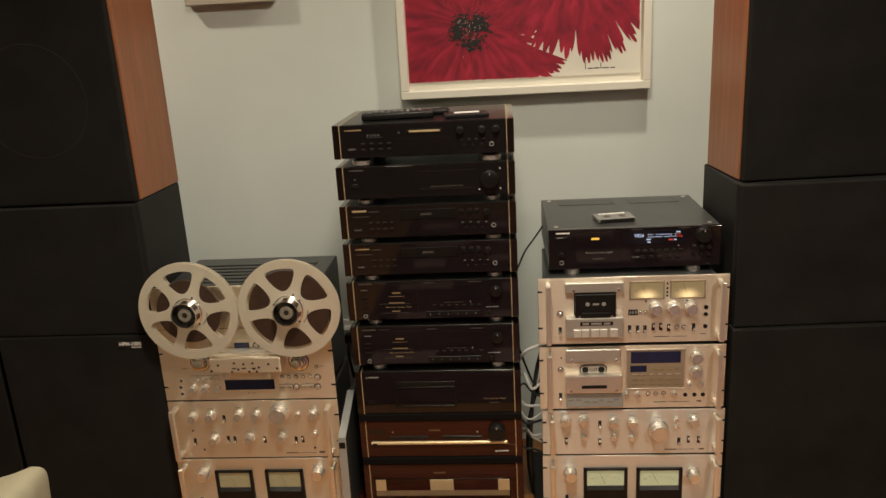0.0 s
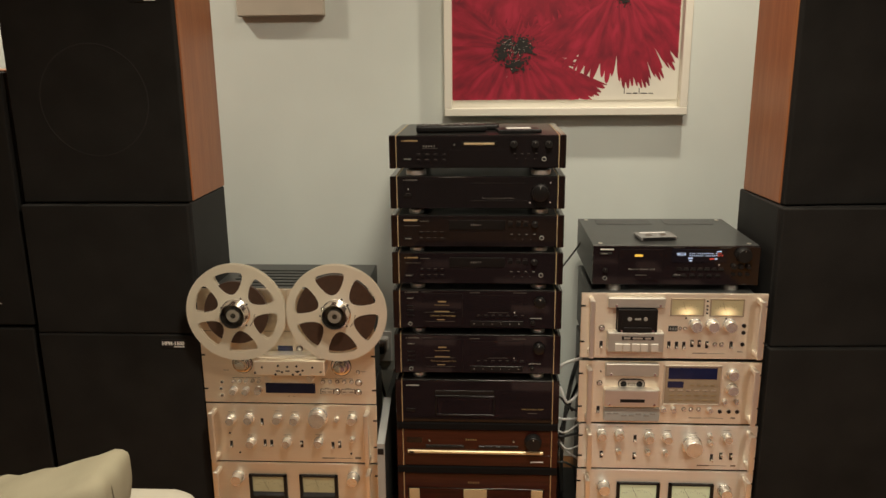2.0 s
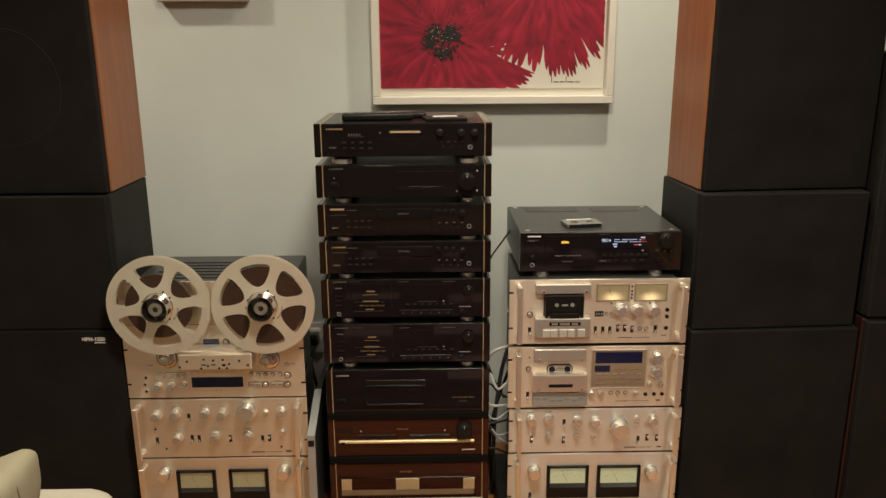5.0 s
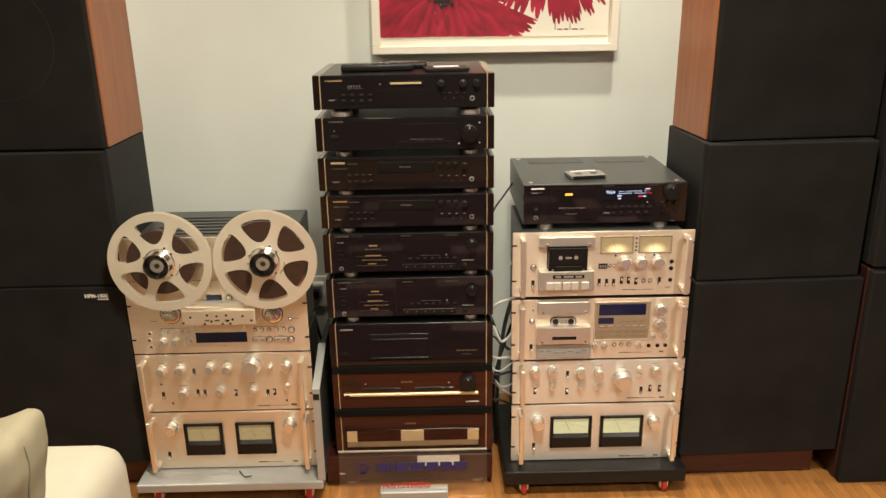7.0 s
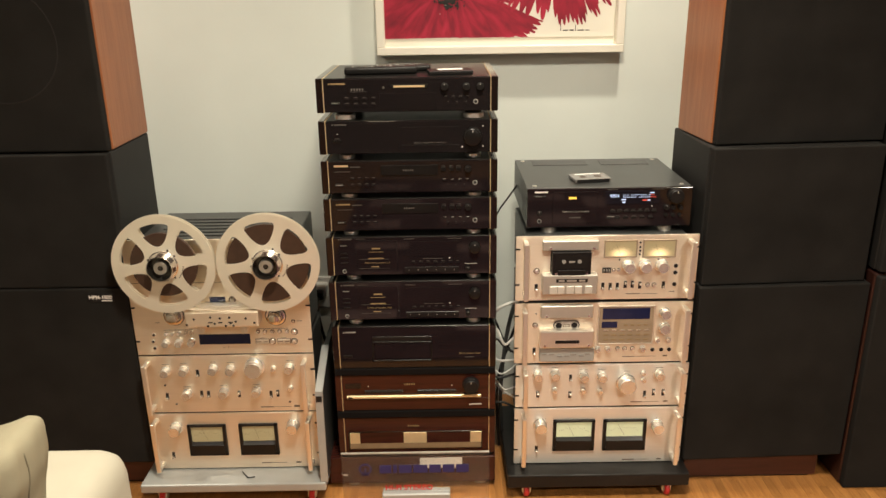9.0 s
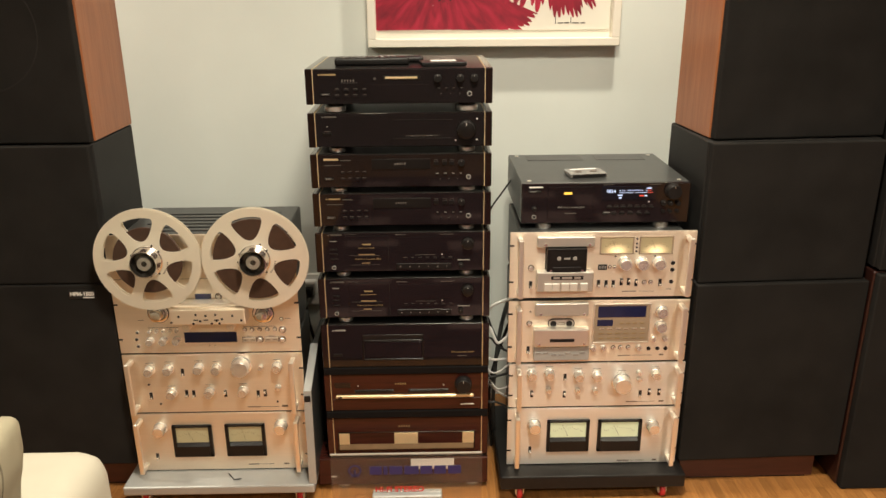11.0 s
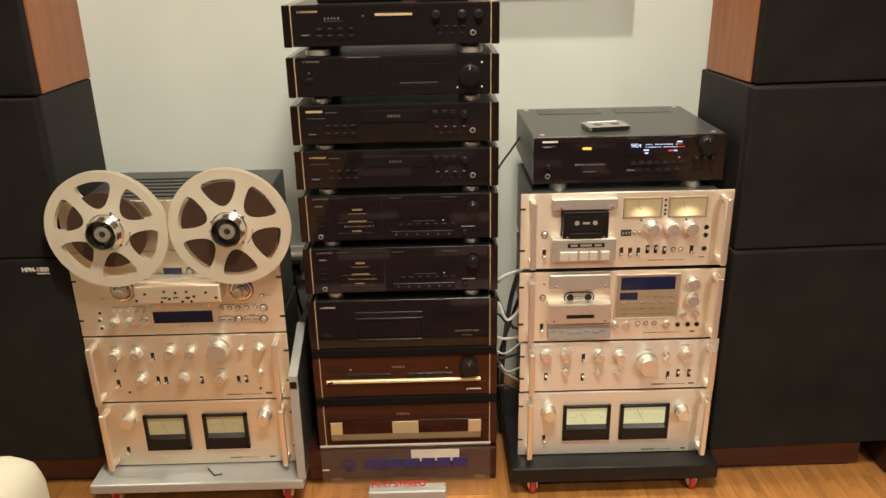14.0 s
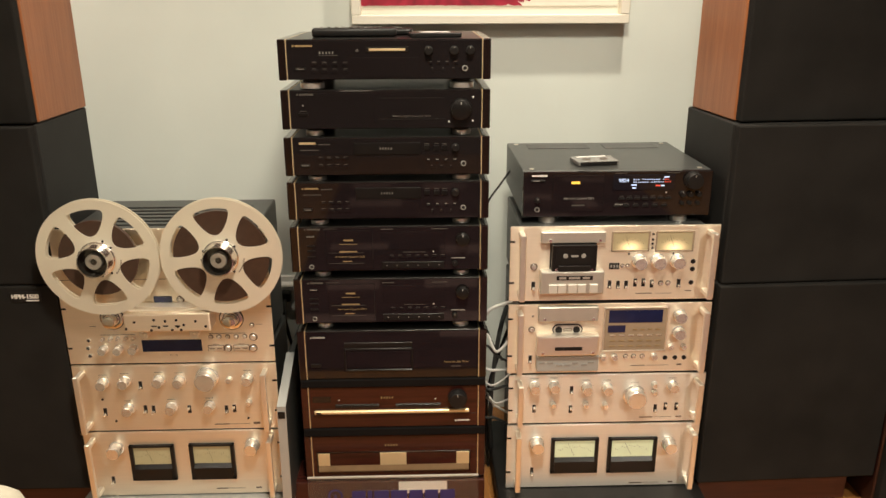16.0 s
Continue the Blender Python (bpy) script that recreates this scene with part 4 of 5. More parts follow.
# tuner
t = unit("tuner", 0.973, 1.058, "gloss black tuner with a large dial knob", "hi-fi unit", feet=0.0165, foot_r=0.0205)
maker(t, -191, -155, 75, DIMPRINT)
key(t, -155, -25, 2, 78, 0.0010, GLOSS, "display_window", y=0.002)
lettering("script_print", "Reference Digital Synthesizer Tuner", SERIESPRINT, t, 0.012, 0.0013, 0.026, 0.0040, lean=0.4, bold=-0.00005)
key(t, -16, 128, 20, 22, 0.0008, GLOSS2, "trim_line", y=0.002)
key(t, -16, 128, 66, 67.5, 0.0008, GLOSS2, "trim_line", y=0.002)
knob(t, 162, 42, 0.0215, 0.016, GLOSS2)
for x, z in ((188, 68), (136, 16), (188, 17)):
    button(t, x, z, 0.0019, 0.0012, WHITEPRINT)
bar(t, -100, -30, 82, 83, GREYPRINT, y=0.002)
key(t, -190, -168, 30, 36, 0.0025, GLOSS2, y=0.002)
bar(t, -186, -171, 39, 40.5, DIMPRINT, y=0.002)
button(t, -178, 52, 0.0018, 0.0012, GREYPRINT)


def disc_player(z0, z1, label, logo, feet):
    t = unit("disc_player", z0, z1, label, "hi-fi unit", feet=feet, foot_r=0.0205, group="black disc players")
    if logo is GOLD:
        bar(t, -192, -156, 70, 75, logo, "maker_bar", 0.002)
    else:
        maker(t, -192, -156, 72, logo)
    bar(t, -150, -125, 69, 71, DIMPRINT, y=0.002)
    bar(t, -190, -150, 57, 58.5, DIMPRINT, y=0.002)
    tray = key(t, -73, 73, 47, 73, 0.0022, GLOSS2, "disc_tray", 0.001, y=0.002)
    series(t, -16, 14, 61, DIMPRINT)
    for k in range(5):
        bar(t, -16 + 6 * k, -13.6 + 6 * k, 58, 63, SERIESPRINT, "series_mark", -0.0003)
    key(t, -74, 70, 4, 43, 0.0010, GLOSS, "display_window", y=0.002)
    rows(t, -146, -92, 38, 4, 12, 3)
    rows(t, -146, -92, 20, 4, 12, 6)
    key(t, -192, -170, 20, 27, 0.0025, GLOSS2, y=0.002)
    bar(t, -189, -173, 23, 24.5, GREYPRINT, y=-0.0006)
    for x in (87, 108, 126):
        key(t, x - 6, x + 6, 56, 66, 0.003, GLOSS2, y=0.002)
        bar(t, x - 5, x + 5, 69, 70.5, DIMPRINT, y=0.002)
    knob(t, 150, 62, 0.0078, 0.010, BLACK)
    rows(t, 90, 149, 31, 4, 9, 3, print_mat=GREYPRINT)
    rows(t, 98, 140, 17, 3, 5, 4)
    jack(t, 168, 26, 0.0062, GREYPRINT)
    return t


disc_player(0.870, 0.956, "gloss black disc player with a gold maker's mark", GOLD, 0.0145)
disc_player(0.769, 0.856, "gloss black disc player with a faded mark", BRONZE, 0.0165)


def black_cassette(z0, z1, feet, label):
    t = unit("cassette_deck", z0, z1, label, "cassette deck", feet=feet, foot_r=0.0195, group="black cassette decks")
    maker(t, -193, -157, 102, DIMPRINT)
    bar(t, -150, -120, 102, 103, DIMPRINT, y=0.002)
    door = key(t, -146, -38, 6, 99, 0.002, GLOSS, "cassette_door", 0.001, y=0.002)
    for x0, x1, z0b, z1b, m in ((-105, -83, 74, 78, BRONZE), (-115, -74, 66, 67, BRONZE), (-115, -74, 47, 50, BRONZE), (-108, -87, 24, 26.5, BRONZE), (-140, -60, 45.5, 46.2, DIMPRINT), (-140, -60, 20, 20.7, DIMPRINT)):
        bar(door, x0, x1, z0b, z1b, m, y=0.0)
    lettering("door_script", "Reference Cassette Deck", BRONZE, door, -0.126, -0.0006, 0.0345, 0.0046, lean=0.4, bold=-0.00005)
    key(t, -18, 126, 52, 94, 0.0012, GLOSS, "display_window", y=0.002)
    for x0, x1 in ((-20, 8), (96, 132)):
        bar(t, x0, x1, 100, 102, DIMPRINT, y=0.002)
    button(t, 100, 47, 0.0017, 0.0005, WHITEPRINT)
    bar(t, 30, 82, 45, 46, DIMPRINT, y=0.002)
    rows(t, 4, 122, 34, 7, 12, 4, print_mat=DIMPRINT)
    pan = key(t, -19, 124, 6, 22, 0.0018, GLOSS2, "key_panel", y=0.002)
    for k in range(6):
        block(pan, "key_mark", GREYPRINT, (-9 + 24 * k) * MM, (-6 + 24 * k) * MM, -0.0004, 0.0004, 0.013, 0.0152)
    knob(t, 167, 76, 0.0145, 0.014, GLOSS2)
    bar(t, 141, 173, 29, 31, GREYPRINT, y=0.002)
    knob(t, 149, 18, 0.006, 0.009, BLACK)
    jack(t, -180, 13, 0.0058, GREYPRINT)
    for z in (85, 62, 50, 36):
        key(t, -189, -170, z - 2, z + 2, 0.002, GLOSS2, y=0.002)
    bar(t, -188, -171, 84.5, 86, GREYPRINT, y=-0.0003)
    return t


black_cassette(0.644, 0.752, 0.0175, "gloss black cassette deck with gold script on its door")
black_cassette(0.514, 0.626, 0.0195, "gloss black cassette deck in the unit stack")

# disc changer
t = unit("disc_player", 0.366, 0.494, "gloss black disc player with a wide drawer window", "hi-fi unit", group="black disc players")
block(t, "base", MATTE, -0.224, 0.224, -0.004, 0.33, -0.019, 0, 0.001)
maker(t, -195, -160, 111, GREYPRINT)
key(t, -115, 47, 84, 97, 0.002, GLOSS2, "drawer_front", y=0.002)
fr = bmesh.new()
for q in ((-116, 49, 78, 82), (-116, 49, 22, 26), (-116, -112, 22, 82), (45, 49, 22, 82)):
    box(fr, q[0] * MM, q[1] * MM, -0.001, 0.003, q[2] * MM, q[3] * MM, 0.0006)
part("window_frame", fr, GLOSS2, t)
key(t, -110, 43, 30, 74, 0.001, GLOSS, "display_window", y=0.002)
for z in (91, 72, 55, 36):
    key(t, 65, 101, z - 4, z + 4, 0.0010, GLOSS, bevel=0.0, y=0.002)
lettering("script_print", "Reference Disc Player", BRONZE, t, 0.122, 0.0012, 0.041, 0.0048, lean=0.4, bold=-0.00005)
bar(t, 140, 165, 30, 32, DIMPRINT, y=0.002)
key(t, -196, -172, 33, 42, 0.0025, GLOSS2, y=0.002)

# rosewood control unit with the gold bar
t = unit("control_amplifier", 0.231, 0.3455, "rosewood fronted amplifier with a long gold bar", "amplifier", face=ROSE, cheek=ROSE, group="rosewood amplifiers")
block(t, "base", MATTE, -0.224, 0.224, -0.004, 0.33, -0.020, 0, 0.001)
key(t, -198, -154, 72, 88, 0.001, GLOSS, "display_window", y=0.002)
for q in ((-143, -36, 56, 66), (5, 115, 56, 66)):
    sl = key(t, *q, 0.0008, BLACK, "slot_recess", y=0.002)
    for k in range(5):
        x = q[0] + 8 + (q[1] - q[0] - 16) * k / 4
        block(sl, "slot_key", GLOSS2, (x - 8) * MM, (x + 8) * MM, -0.001, 0.0015, (q[2] + 2) * MM, (q[3] - 2) * MM, 0.0004)
series(t, -31, 2, 83, BRONZE)
knob(t, 156, 82, 0.0215, 0.022, BLACK)
gb = key(t, -195, 185, 42, 51, 0.008, GOLD, "gold_bar", 0.002, y=0.002)
block(gb, "bar_button", BLACK, -0.190, -0.178, -0.0066, -0.0055, 0.0440, 0.0490)
for x in (-133, 102):
    button(t, x, 79, 0.0017, 0.0008, WHITEPRINT)
key(t, -206, 206, 36, 37, 0.0008, BLACK, "panel_joint", y=0.002)
maker(t, 150, 186, 17, WHITEPRINT, 3)

# rosewood power amplifier with a gold-lit window
t = unit("power_amplifier", 0.088, 0.2095, "rosewood fronted power amplifier with a gold window", "amplifier", face=ROSE, cheek=ROSE, group="rosewood amplifiers")
series(t, -25, 10, 92, BRONZE)
fr = bmesh.new()
for q in ((-197, 189, 72, 75), (-197, 189, 17, 20), (-197, -194, 17, 75), (186, 189, 17, 75)):
    box(fr, q[0] * MM, q[1] * MM, -0.0005, 0.003, q[2] * MM, q[3] * MM, 0.0005)
wf = part("window_frame", fr, ROSE_DARK, t)
block(wf, "window_back", ROSE, -0.194, 0.186, 0.0008, 0.0024, 0.020, 0.072)
for x0, x1 in ((-193, -164), (-38, 28), (154, 186)):
    block(wf, "gold_panel", GOLD, x0 * MM, x1 * MM, -0.0004, 0.0012, 0.036, 0.071, 0.0004, "gold panel in the window")
LEDGE = mat("tan_ledge", (0.22, 0.14, 0.075), 0.35, vary=0.15, scale=30)
bm = bmesh.new()
pr = [(-0.004, 0.021), (-0.004, 0.024), (0.0005, 0.036), (0.0012, 0.036), (0.0012, 0.021)]
a = [bm.verts.new((-0.193, y, z)) for y, z in pr]
c = [bm.verts.new((0.185, y, z)) for y, z in pr]
bm.faces.new(a), bm.faces.new(c)
for i in range(5):
    bm.faces.new((a[i], a[(i + 1) % 5], c[(i + 1) % 5], c[i]))
part("window_ledge", bm, LEDGE, wf, "pale sloping ledge")
block(t, "base", MATTE, -0.218, 0.218, 0.006, 0.33, -0.012, 0, 0.001)
# wooden unit at the very bottom
t = thing("amplifier_base", CX, CY, FLOOR, "low rosewood unit carrying the whole black stack", "hi-fi unit")
block(t, "case", ROSE, -0.258, 0.226, 0.0, 0.345, 0.020, 0.1055, 0.002)
for x in (-0.19, 0.185):
    for y in (0.04, 0.3):
        b2 = bmesh.new()
        lathe(b2, x, y, 0, [(0.021, 0.0), (0.023, 0.006), (0.023, 0.017), (0.021, 0.0202)], 22, "z")
        part("foot", b2, FOOT, t, "pale turned foot", True)
bar(t, -223, -205, 47, 51, WHITEPRINT)
block(t, "white_rectangle", WHITEPRINT, 0.007, 0.130, -0.0012, 0, 0.070, 0.104, 0, "white rectangle behind the acrylic sign")

# acrylic sign
glass = bpy.data.materials.new("shade_tinted_acrylic")
glass.use_nodes = True
gp = glass.node_tree.nodes["Principled BSDF"]
# tint stands for the shade on the floor and unit behind the clear pane
gp.inputs["Base Color"].default_value = (0.76, 0.71, 0.66, 1)
gp.inputs["Transmission Weight"].default_value = 0.975
gp.inputs["Roughness"].default_value = 0.05
gp.inputs["IOR"].default_value = 1.3
EDGE = mat("acrylic_edge", (0.40, 0.37, 0.33), 0.3, vary=0.1, scale=40)
t = thing("acrylic_sign", CX, -0.604, FLOOR, "clear acrylic hi-fi sign standing before the stack", "sign")
pane = block(t, "acrylic_pane", glass, -0.212, 0.205, -0.002, 0.002, 0.010, 0.162, 0.0008)
pane.visible_shadow = False
block(t, "polished_edge", EDGE, -0.212, 0.205, -0.003, 0.003, 0.1622, 0.1658, 0.0004, "bright polished top edge")
block(t, "foot_block", GREY_METAL, -0.100, 0.094, -0.018, 0.018, 0, 0.038, 0.003, "grey green foot block")
lettering("red_lettering", "HI-FI STEREO", RED_INK, t, -0.092, -0.0032, 0.043, 0.0165, bold=0.0005)
bm = bmesh.new()
lathe(bm, -0.146, -0.0022, 0.113, [(0.018, 0.0), (0.018, 0.0008), (0.0135, 0.0008), (0.0135, 0.0), (0.018, 0.0)], 30, "y", False)
part("emblem_ring", bm, BLUE_INK, t, "navy emblem ring")
for q in ((-153, -139, 92, 97), (-148.5, -143.5, 98, 116), (-158, -134, 92, 94.5)):
    block(t, "emblem_bar", BLUE_INK, q[0] * MM, q[1] * MM, -0.0030, -0.0022, q[2] * MM, q[3] * MM)
xw = -106
for k, w in enumerate((34, 11, 36, 40, 33, 33, 36)):
    bm = box(bmesh.new(), xw * MM, (xw + w) * MM, -0.0030, -0.0022, 0.099, 0.126, 0.0003)
    part("sign_bar", bm, BLUE_INK, t, "navy block of the maker's mark")
    xw += w + 5

# remote controls and disc on the top unit
TOPZ = 1.163


def remote(x, y, rz, l, w, h, label):
    t = thing("remote_control", x, y, TOPZ, label, "remote control", "remote controls", rz)
    bm = bmesh.new()
    box(bm, -l / 2, l / 2, -w / 2, w / 2, 0, h, 0.006, 3)
    part("body", bm, BLACK, t, "", True)
    for i in range(9):
        for j in range(3):
            x0 = -l / 2 + 0.018 + i * (l - 0.04) / 9
            y0 = -w / 2 + 0.009 + j * (w - 0.018) / 3
            block(t, "key", DIMPRINT if (i + j) % 3 else GREYPRINT, x0, x0 + 0.007, y0, y0 + 0.006, h - 0.001, h + 0.0018, 0.0006)


remote(-0.045, -0.445, 6, 0.185, 0.052, 0.019, "long black remote control with grey keys on the top unit")
remote(0.018, -0.375, -4, 0.13, 0.042, 0.015, "short black remote control behind the long one")
t = thing("disc_case", 0.132, -0.46, TOPZ, "small disc case with a pale label on the top unit", "disc case", rz=7)
block(t, "case", BLACK, -0.055, 0.055, -0.036, 0.036, 0, 0.009, 0.0015)
block(t, "label", WHITEPRINT, -0.030, 0.034, -0.006, 0.024, 0.009, 0.0096, 0, "pale printed label")


# ---- pictures on the wall ----
t = thing("framed_painting", 0, 0, 1.173, "red poppy painting in a cream box frame", "picture")
FX0, FX1, FH = -0.083, 0.669, 0.90
bm = bmesh.new()
D = 0.050
for q in ((FX0, FX1, 0, 0.024), (FX0, FX1, FH - 0.024, FH), (FX0, FX0 + 0.024, 0.024, FH - 0.024), (FX1 - 0.024, FX1, 0.024, FH - 0.024)):
    box(bm, q[0], q[1], -D, -0.001, q[2], q[3], 0.002)
part("frame", bm, CREAM, t, "cream lacquered box frame")
block(t, "backing_board", PAPER, FX0 + 0.024, FX1 - 0.024, -0.014, -0.002, 0.024, FH - 0.024, 0, "cream mount board")
PX0, PX1, PZ0, PZ1 = -0.062, 0.640, 0.046, 0.85
block(t, "paper_sheet", PAPER, PX0, PX1, -0.0175, -0.0145, PZ0, PZ1, 0, "cream painted paper sheet")


def petal_paint(name, cx, cz):
    m = bpy.data.materials.new(name)
    m.use_nodes = True
    n, l = m.node_tree.nodes, m.node_tree.links
    p = n["Principled BSDF"]
    p.inputs["Roughness"].default_value = 0.65
    co = n.new("ShaderNodeTexCoord")
    sub = n.new("ShaderNodeVectorMath")
    sub.operation = "SUBTRACT"
    sub.inputs[1].default_value = (cx, 0, cz)
    l.new(co.outputs["Object"], sub.inputs[0])
    sep = n.new("ShaderNodeSeparateXYZ")
    l.new(sub.outputs[0], sep.inputs[0])
    at = n.new("ShaderNodeMath")
    at.operation = "ARCTAN2"
    l.new(sep.outputs["Z"], at.inputs[0])
    l.new(sep.outputs["X"], at.inputs[1])
    ln = n.new("ShaderNodeVectorMath")
    ln.operation = "LENGTH"
    l.new(sub.outputs[0], ln.inputs[0])
    cmb = n.new("ShaderNodeCombineXYZ")
    mul = n.new("ShaderNodeMath")
    mul.operation = "MULTIPLY"
    mul.inputs[1].default_value = 2.6
    l.new(at.outputs[0], mul.inputs[0])
    l.new(mul.outputs[0], cmb.inputs["X"])
    mul2 = n.new("ShaderNodeMath")
    mul2.operation = "MULTIPLY"
    mul2.inputs[1].default_value = 5.0
    l.new(ln.outputs["Value"], mul2.inputs[0])
    l.new(mul2.outputs[0], cmb.inputs["Y"])
    no = n.new("ShaderNodeTexNoise")
    no.inputs["Scale"].default_value, no.inputs["Detail"].default_value, no.inputs["Distortion"].default_value = 2.4, 9, 0.35
    l.new(cmb.outputs[0], no.inputs["Vector"])
    rp = n.new("ShaderNodeValToRGB")
    e = rp.color_ramp.elements
    e[0].position, e[0].color = 0.30, (0.150, 0.004, 0.017, 1)
    e[1].position, e[1].color = 0.68, (0.42, 0.015, 0.046, 1)
    k = e.new(0.5)
    k.color = (0.29, 0.007, 0.027, 1)
    l.new(no.outputs["Fac"], rp.inputs[0])
    l.new(rp.outputs[0], p.inputs["Base Color"])
    return m


def poppy(cx, cz, radius, y, seed, lobes):
    """A ragged flower cut off at the sheet's edges; radius is a function of the angle."""
    r0 = random.Random(seed)
    bm = bmesh.new()
    mid = bm.verts.new((cx, y, cz))
    ring = []
    n = 720
    ph = [r0.uniform(0, 6.28) for _ in range(6)]
    for i in range(n):
        a = 2 * math.pi * i / n
        tooth = abs(((a * 7.2 + 0.8 * math.sin(3 * a + ph[0])) % 1.0) - 0.5) * 2
        fine = abs(((a * 19 + 1.5 * math.sin(5 * a + ph[1])) % 1.0) - 0.5) * 2
        r = radius(a) * (1 + 0.02 * math.sin(3 * a + ph[2]) + 0.03 * math.sin(7 * a + ph[3])) - lobes * tooth ** 2.5 * (0.6 + 0.4 * math.sin(11 * a + ph[4])) - lobes * 0.45 * fine ** 3
        dx, dz = math.cos(a), math.sin(a)
        lim = min(((PX1 if dx > 0 else PX0) - cx) / dx if abs(dx) > 1e-6 else 9, ((PZ1 if dz > 0 else PZ0) - cz) / dz if abs(dz) > 1e-6 else 9)
        r = max(0.02, min(r, lim - 0.001 - 0.0025 * r0.random()))
        ring.append(bm.verts.new((cx + r * dx, y, cz + r * dz)))
    for i in range(n):
        bm.faces.new((mid, ring[i], ring[(i + 1) % n]))
    return bm


def heart(cx, cz, y, seed, size, n=560, small=False):
    """Blots of paint scattered in a few uneven lobes."""
    r0 = random.Random(seed)
    bm = bmesh.new()
    lobes = [(r0.uniform(0, 6.28), r0.uniform(0.1, 0.9) * size) for _ in range(9)]
    for _ in range(n):
        la, ld = r0.choice(lobes)
        a, d = r0.uniform(0, 6.28), abs(r0.gauss(0, 0.34)) * size
        px, pz = cx + ld * math.cos(la) + d * math.cos(a), cz + ld * math.sin(la) + d * math.sin(a)
        s = r0.uniform(0.0006, 0.0015) if small else max(0.0012, r0.uniform(0.0018, 0.0072) * (1.1 - min(1, d / size / 0.8)))
        k = 7
        y -= 0.000003
        vs = [bm.verts.new((px + s * r0.uniform(0.5, 1.25) * math.cos(6.283 * j / k), y, pz + s * r0.uniform(0.5, 1.25) * math.sin(6.283 * j / k))) for j in range(k)]
        bm.faces.new(vs)
    return bm


INK = mat("black_paint", (0.018, 0.014, 0.013), 0.6, vary=0.3, scale=60)
f1, f2 = (0.133, 0.214), (0.452, 0.392)


def r1(a):
    d = math.degrees(a) % 360
    return 0.305 if 302 < d < 338 else 0.205 if 338 <= d < 352 else 0.42 if 90 < d <= 302 else 0.29 + 0.04 * math.cos(a * 3)


p1 = part("poppy_petals", poppy(*f1, r1, -0.0180, 3, 0.05), petal_paint("poppy_red", *f1), t, "ragged red poppy petals")
p2 = part("poppy_petals", poppy(*f2, lambda a: 0.292 + 0.035 * max(0, math.cos(a + radians(48))) ** 4, -0.0184, 8, 0.075), petal_paint("poppy_red_far", *f2), t, "ragged red poppy petals")
part("poppy_petals", poppy(0.16, 0.60, lambda a: 0.34, -0.0188, 12, 0.06), petal_paint("poppy_red_top", 0.16, 0.60), t)
tagged(part("poppy_heart", heart(*f1, -0.0187, 5, 0.070, 760), INK, t, "speckled black flower heart"), "speckled black flower heart", kind="stuff")
tagged(part("poppy_heart", heart(f2[0], f2[1], -0.0195, 6, 0.055, 700), INK, t, "speckled black flower heart"), "speckled black flower heart", kind="stuff")
tagged(part("pale_specks", heart(*f1, -0.0205, 5, 0.05, 80, True), PAPER, t, "pale specks in the flower heart"), "pale specks in the flower heart", kind="stuff")
for dx, w2, h2 in ((0.0, 0.002, 0.020), (0.008, 0.016, 0.003), (0.028, 0.014, 0.0035), (0.046, 0.002, 0.018), (0.052, 0.020, 0.003), (0.076, 0.014, 0.0025)):
    block(t, "signature_bar", INK, 0.478 + dx, 0.478 + dx + w2, -0.0181, -0.0176, 0.064, 0.064 + h2)

t = thing("canvas_print", 0, 0, 1.484, "small square canvas with a yellow car on the wall", "picture")
CV0, CV1 = -0.729, -0.456
block(t, "canvas", mat("canvas_cloth", (0.50, 0.44, 0.36), 0.85, vary=0.06, scale=14, bump=0.3, bump_scale=500), CV0, CV1, -0.035, -0.001, 0, 0.27, 0.003)
CARY = mat("yellow_print", (0.62, 0.40, 0.04), 0.6, vary=0.2, scale=20)
bm = bmesh.new()
pts = [(-0.712, 0.093), (-0.700, 0.084), (-0.60, 0.079), (-0.585, 0.088), (-0.53, 0.088), (-0.52, 0.080), (-0.49, 0.083), (-0.476, 0.098), (-0.482, 0.125), (-0.54, 0.15), (-0.58, 0.18), (-0.66, 0.18), (-0.71, 0.14)]
bm.faces.new([bm.verts.new((x, -0.0356, z)) for x, z in pts])
part("car_body", bm, CARY, t, "yellow car body")
bm = bmesh.new()
pts = [(-0.72, 0.088), (-0.60, 0.070), (-0.54, 0.060), (-0.49, 0.064), (-0.468, 0.082), (-0.48, 0.089), (-0.60, 0.083)]
bm.faces.new([bm.verts.new((x, -0.0353, z)) for x, z in pts])
part("car_shade", bm, INK, t, "dark ground under the car")
for x, z in ((-0.557, 0.082), (-0.69, 0.096)):
    for r, y, m, nm in ((0.020, -0.0359, INK, "tyre"), (0.0145, -0.0362, GREYPRINT, "rim")):
        bm = bmesh.new()
        lathe(bm, x, y, z, [(r, 0), (r * 0.98, 0.0002), (0.0004, 0.0002)], 22)
        part(nm, bm, m, t)


# ---- sofa ----
SEAM = mat("stitched_seam", (0.17, 0.15, 0.10), 0.9, vary=0.1, scale=40)
t = thing("sofa", 0, 0, FLOOR, "cream upholstered sofa with a rounded arm", "sofa")
bm = bmesh.new()
box(bm, -1.75, -0.492, -1.43, -1.185, 0.04, 0.595, 0.055, 5)
for v in bm.verts:
    n0 = noise.noise(v.co * 6.0)
    v.co.z += 0.004 * n0
part("arm", bm, FABRIC, t, "rounded cream sofa arm", True)
bm = bmesh.new()
box(bm, -1.75, -0.60, -2.02, -1.435, 0.16, 0.40, 0.05, 4)
part("seat", bm, FABRIC, t, "", True)
block(t, "base", FABRIC, -1.74, -0.62, -2.0, -1.44, 0.04, 0.158, 0.01)
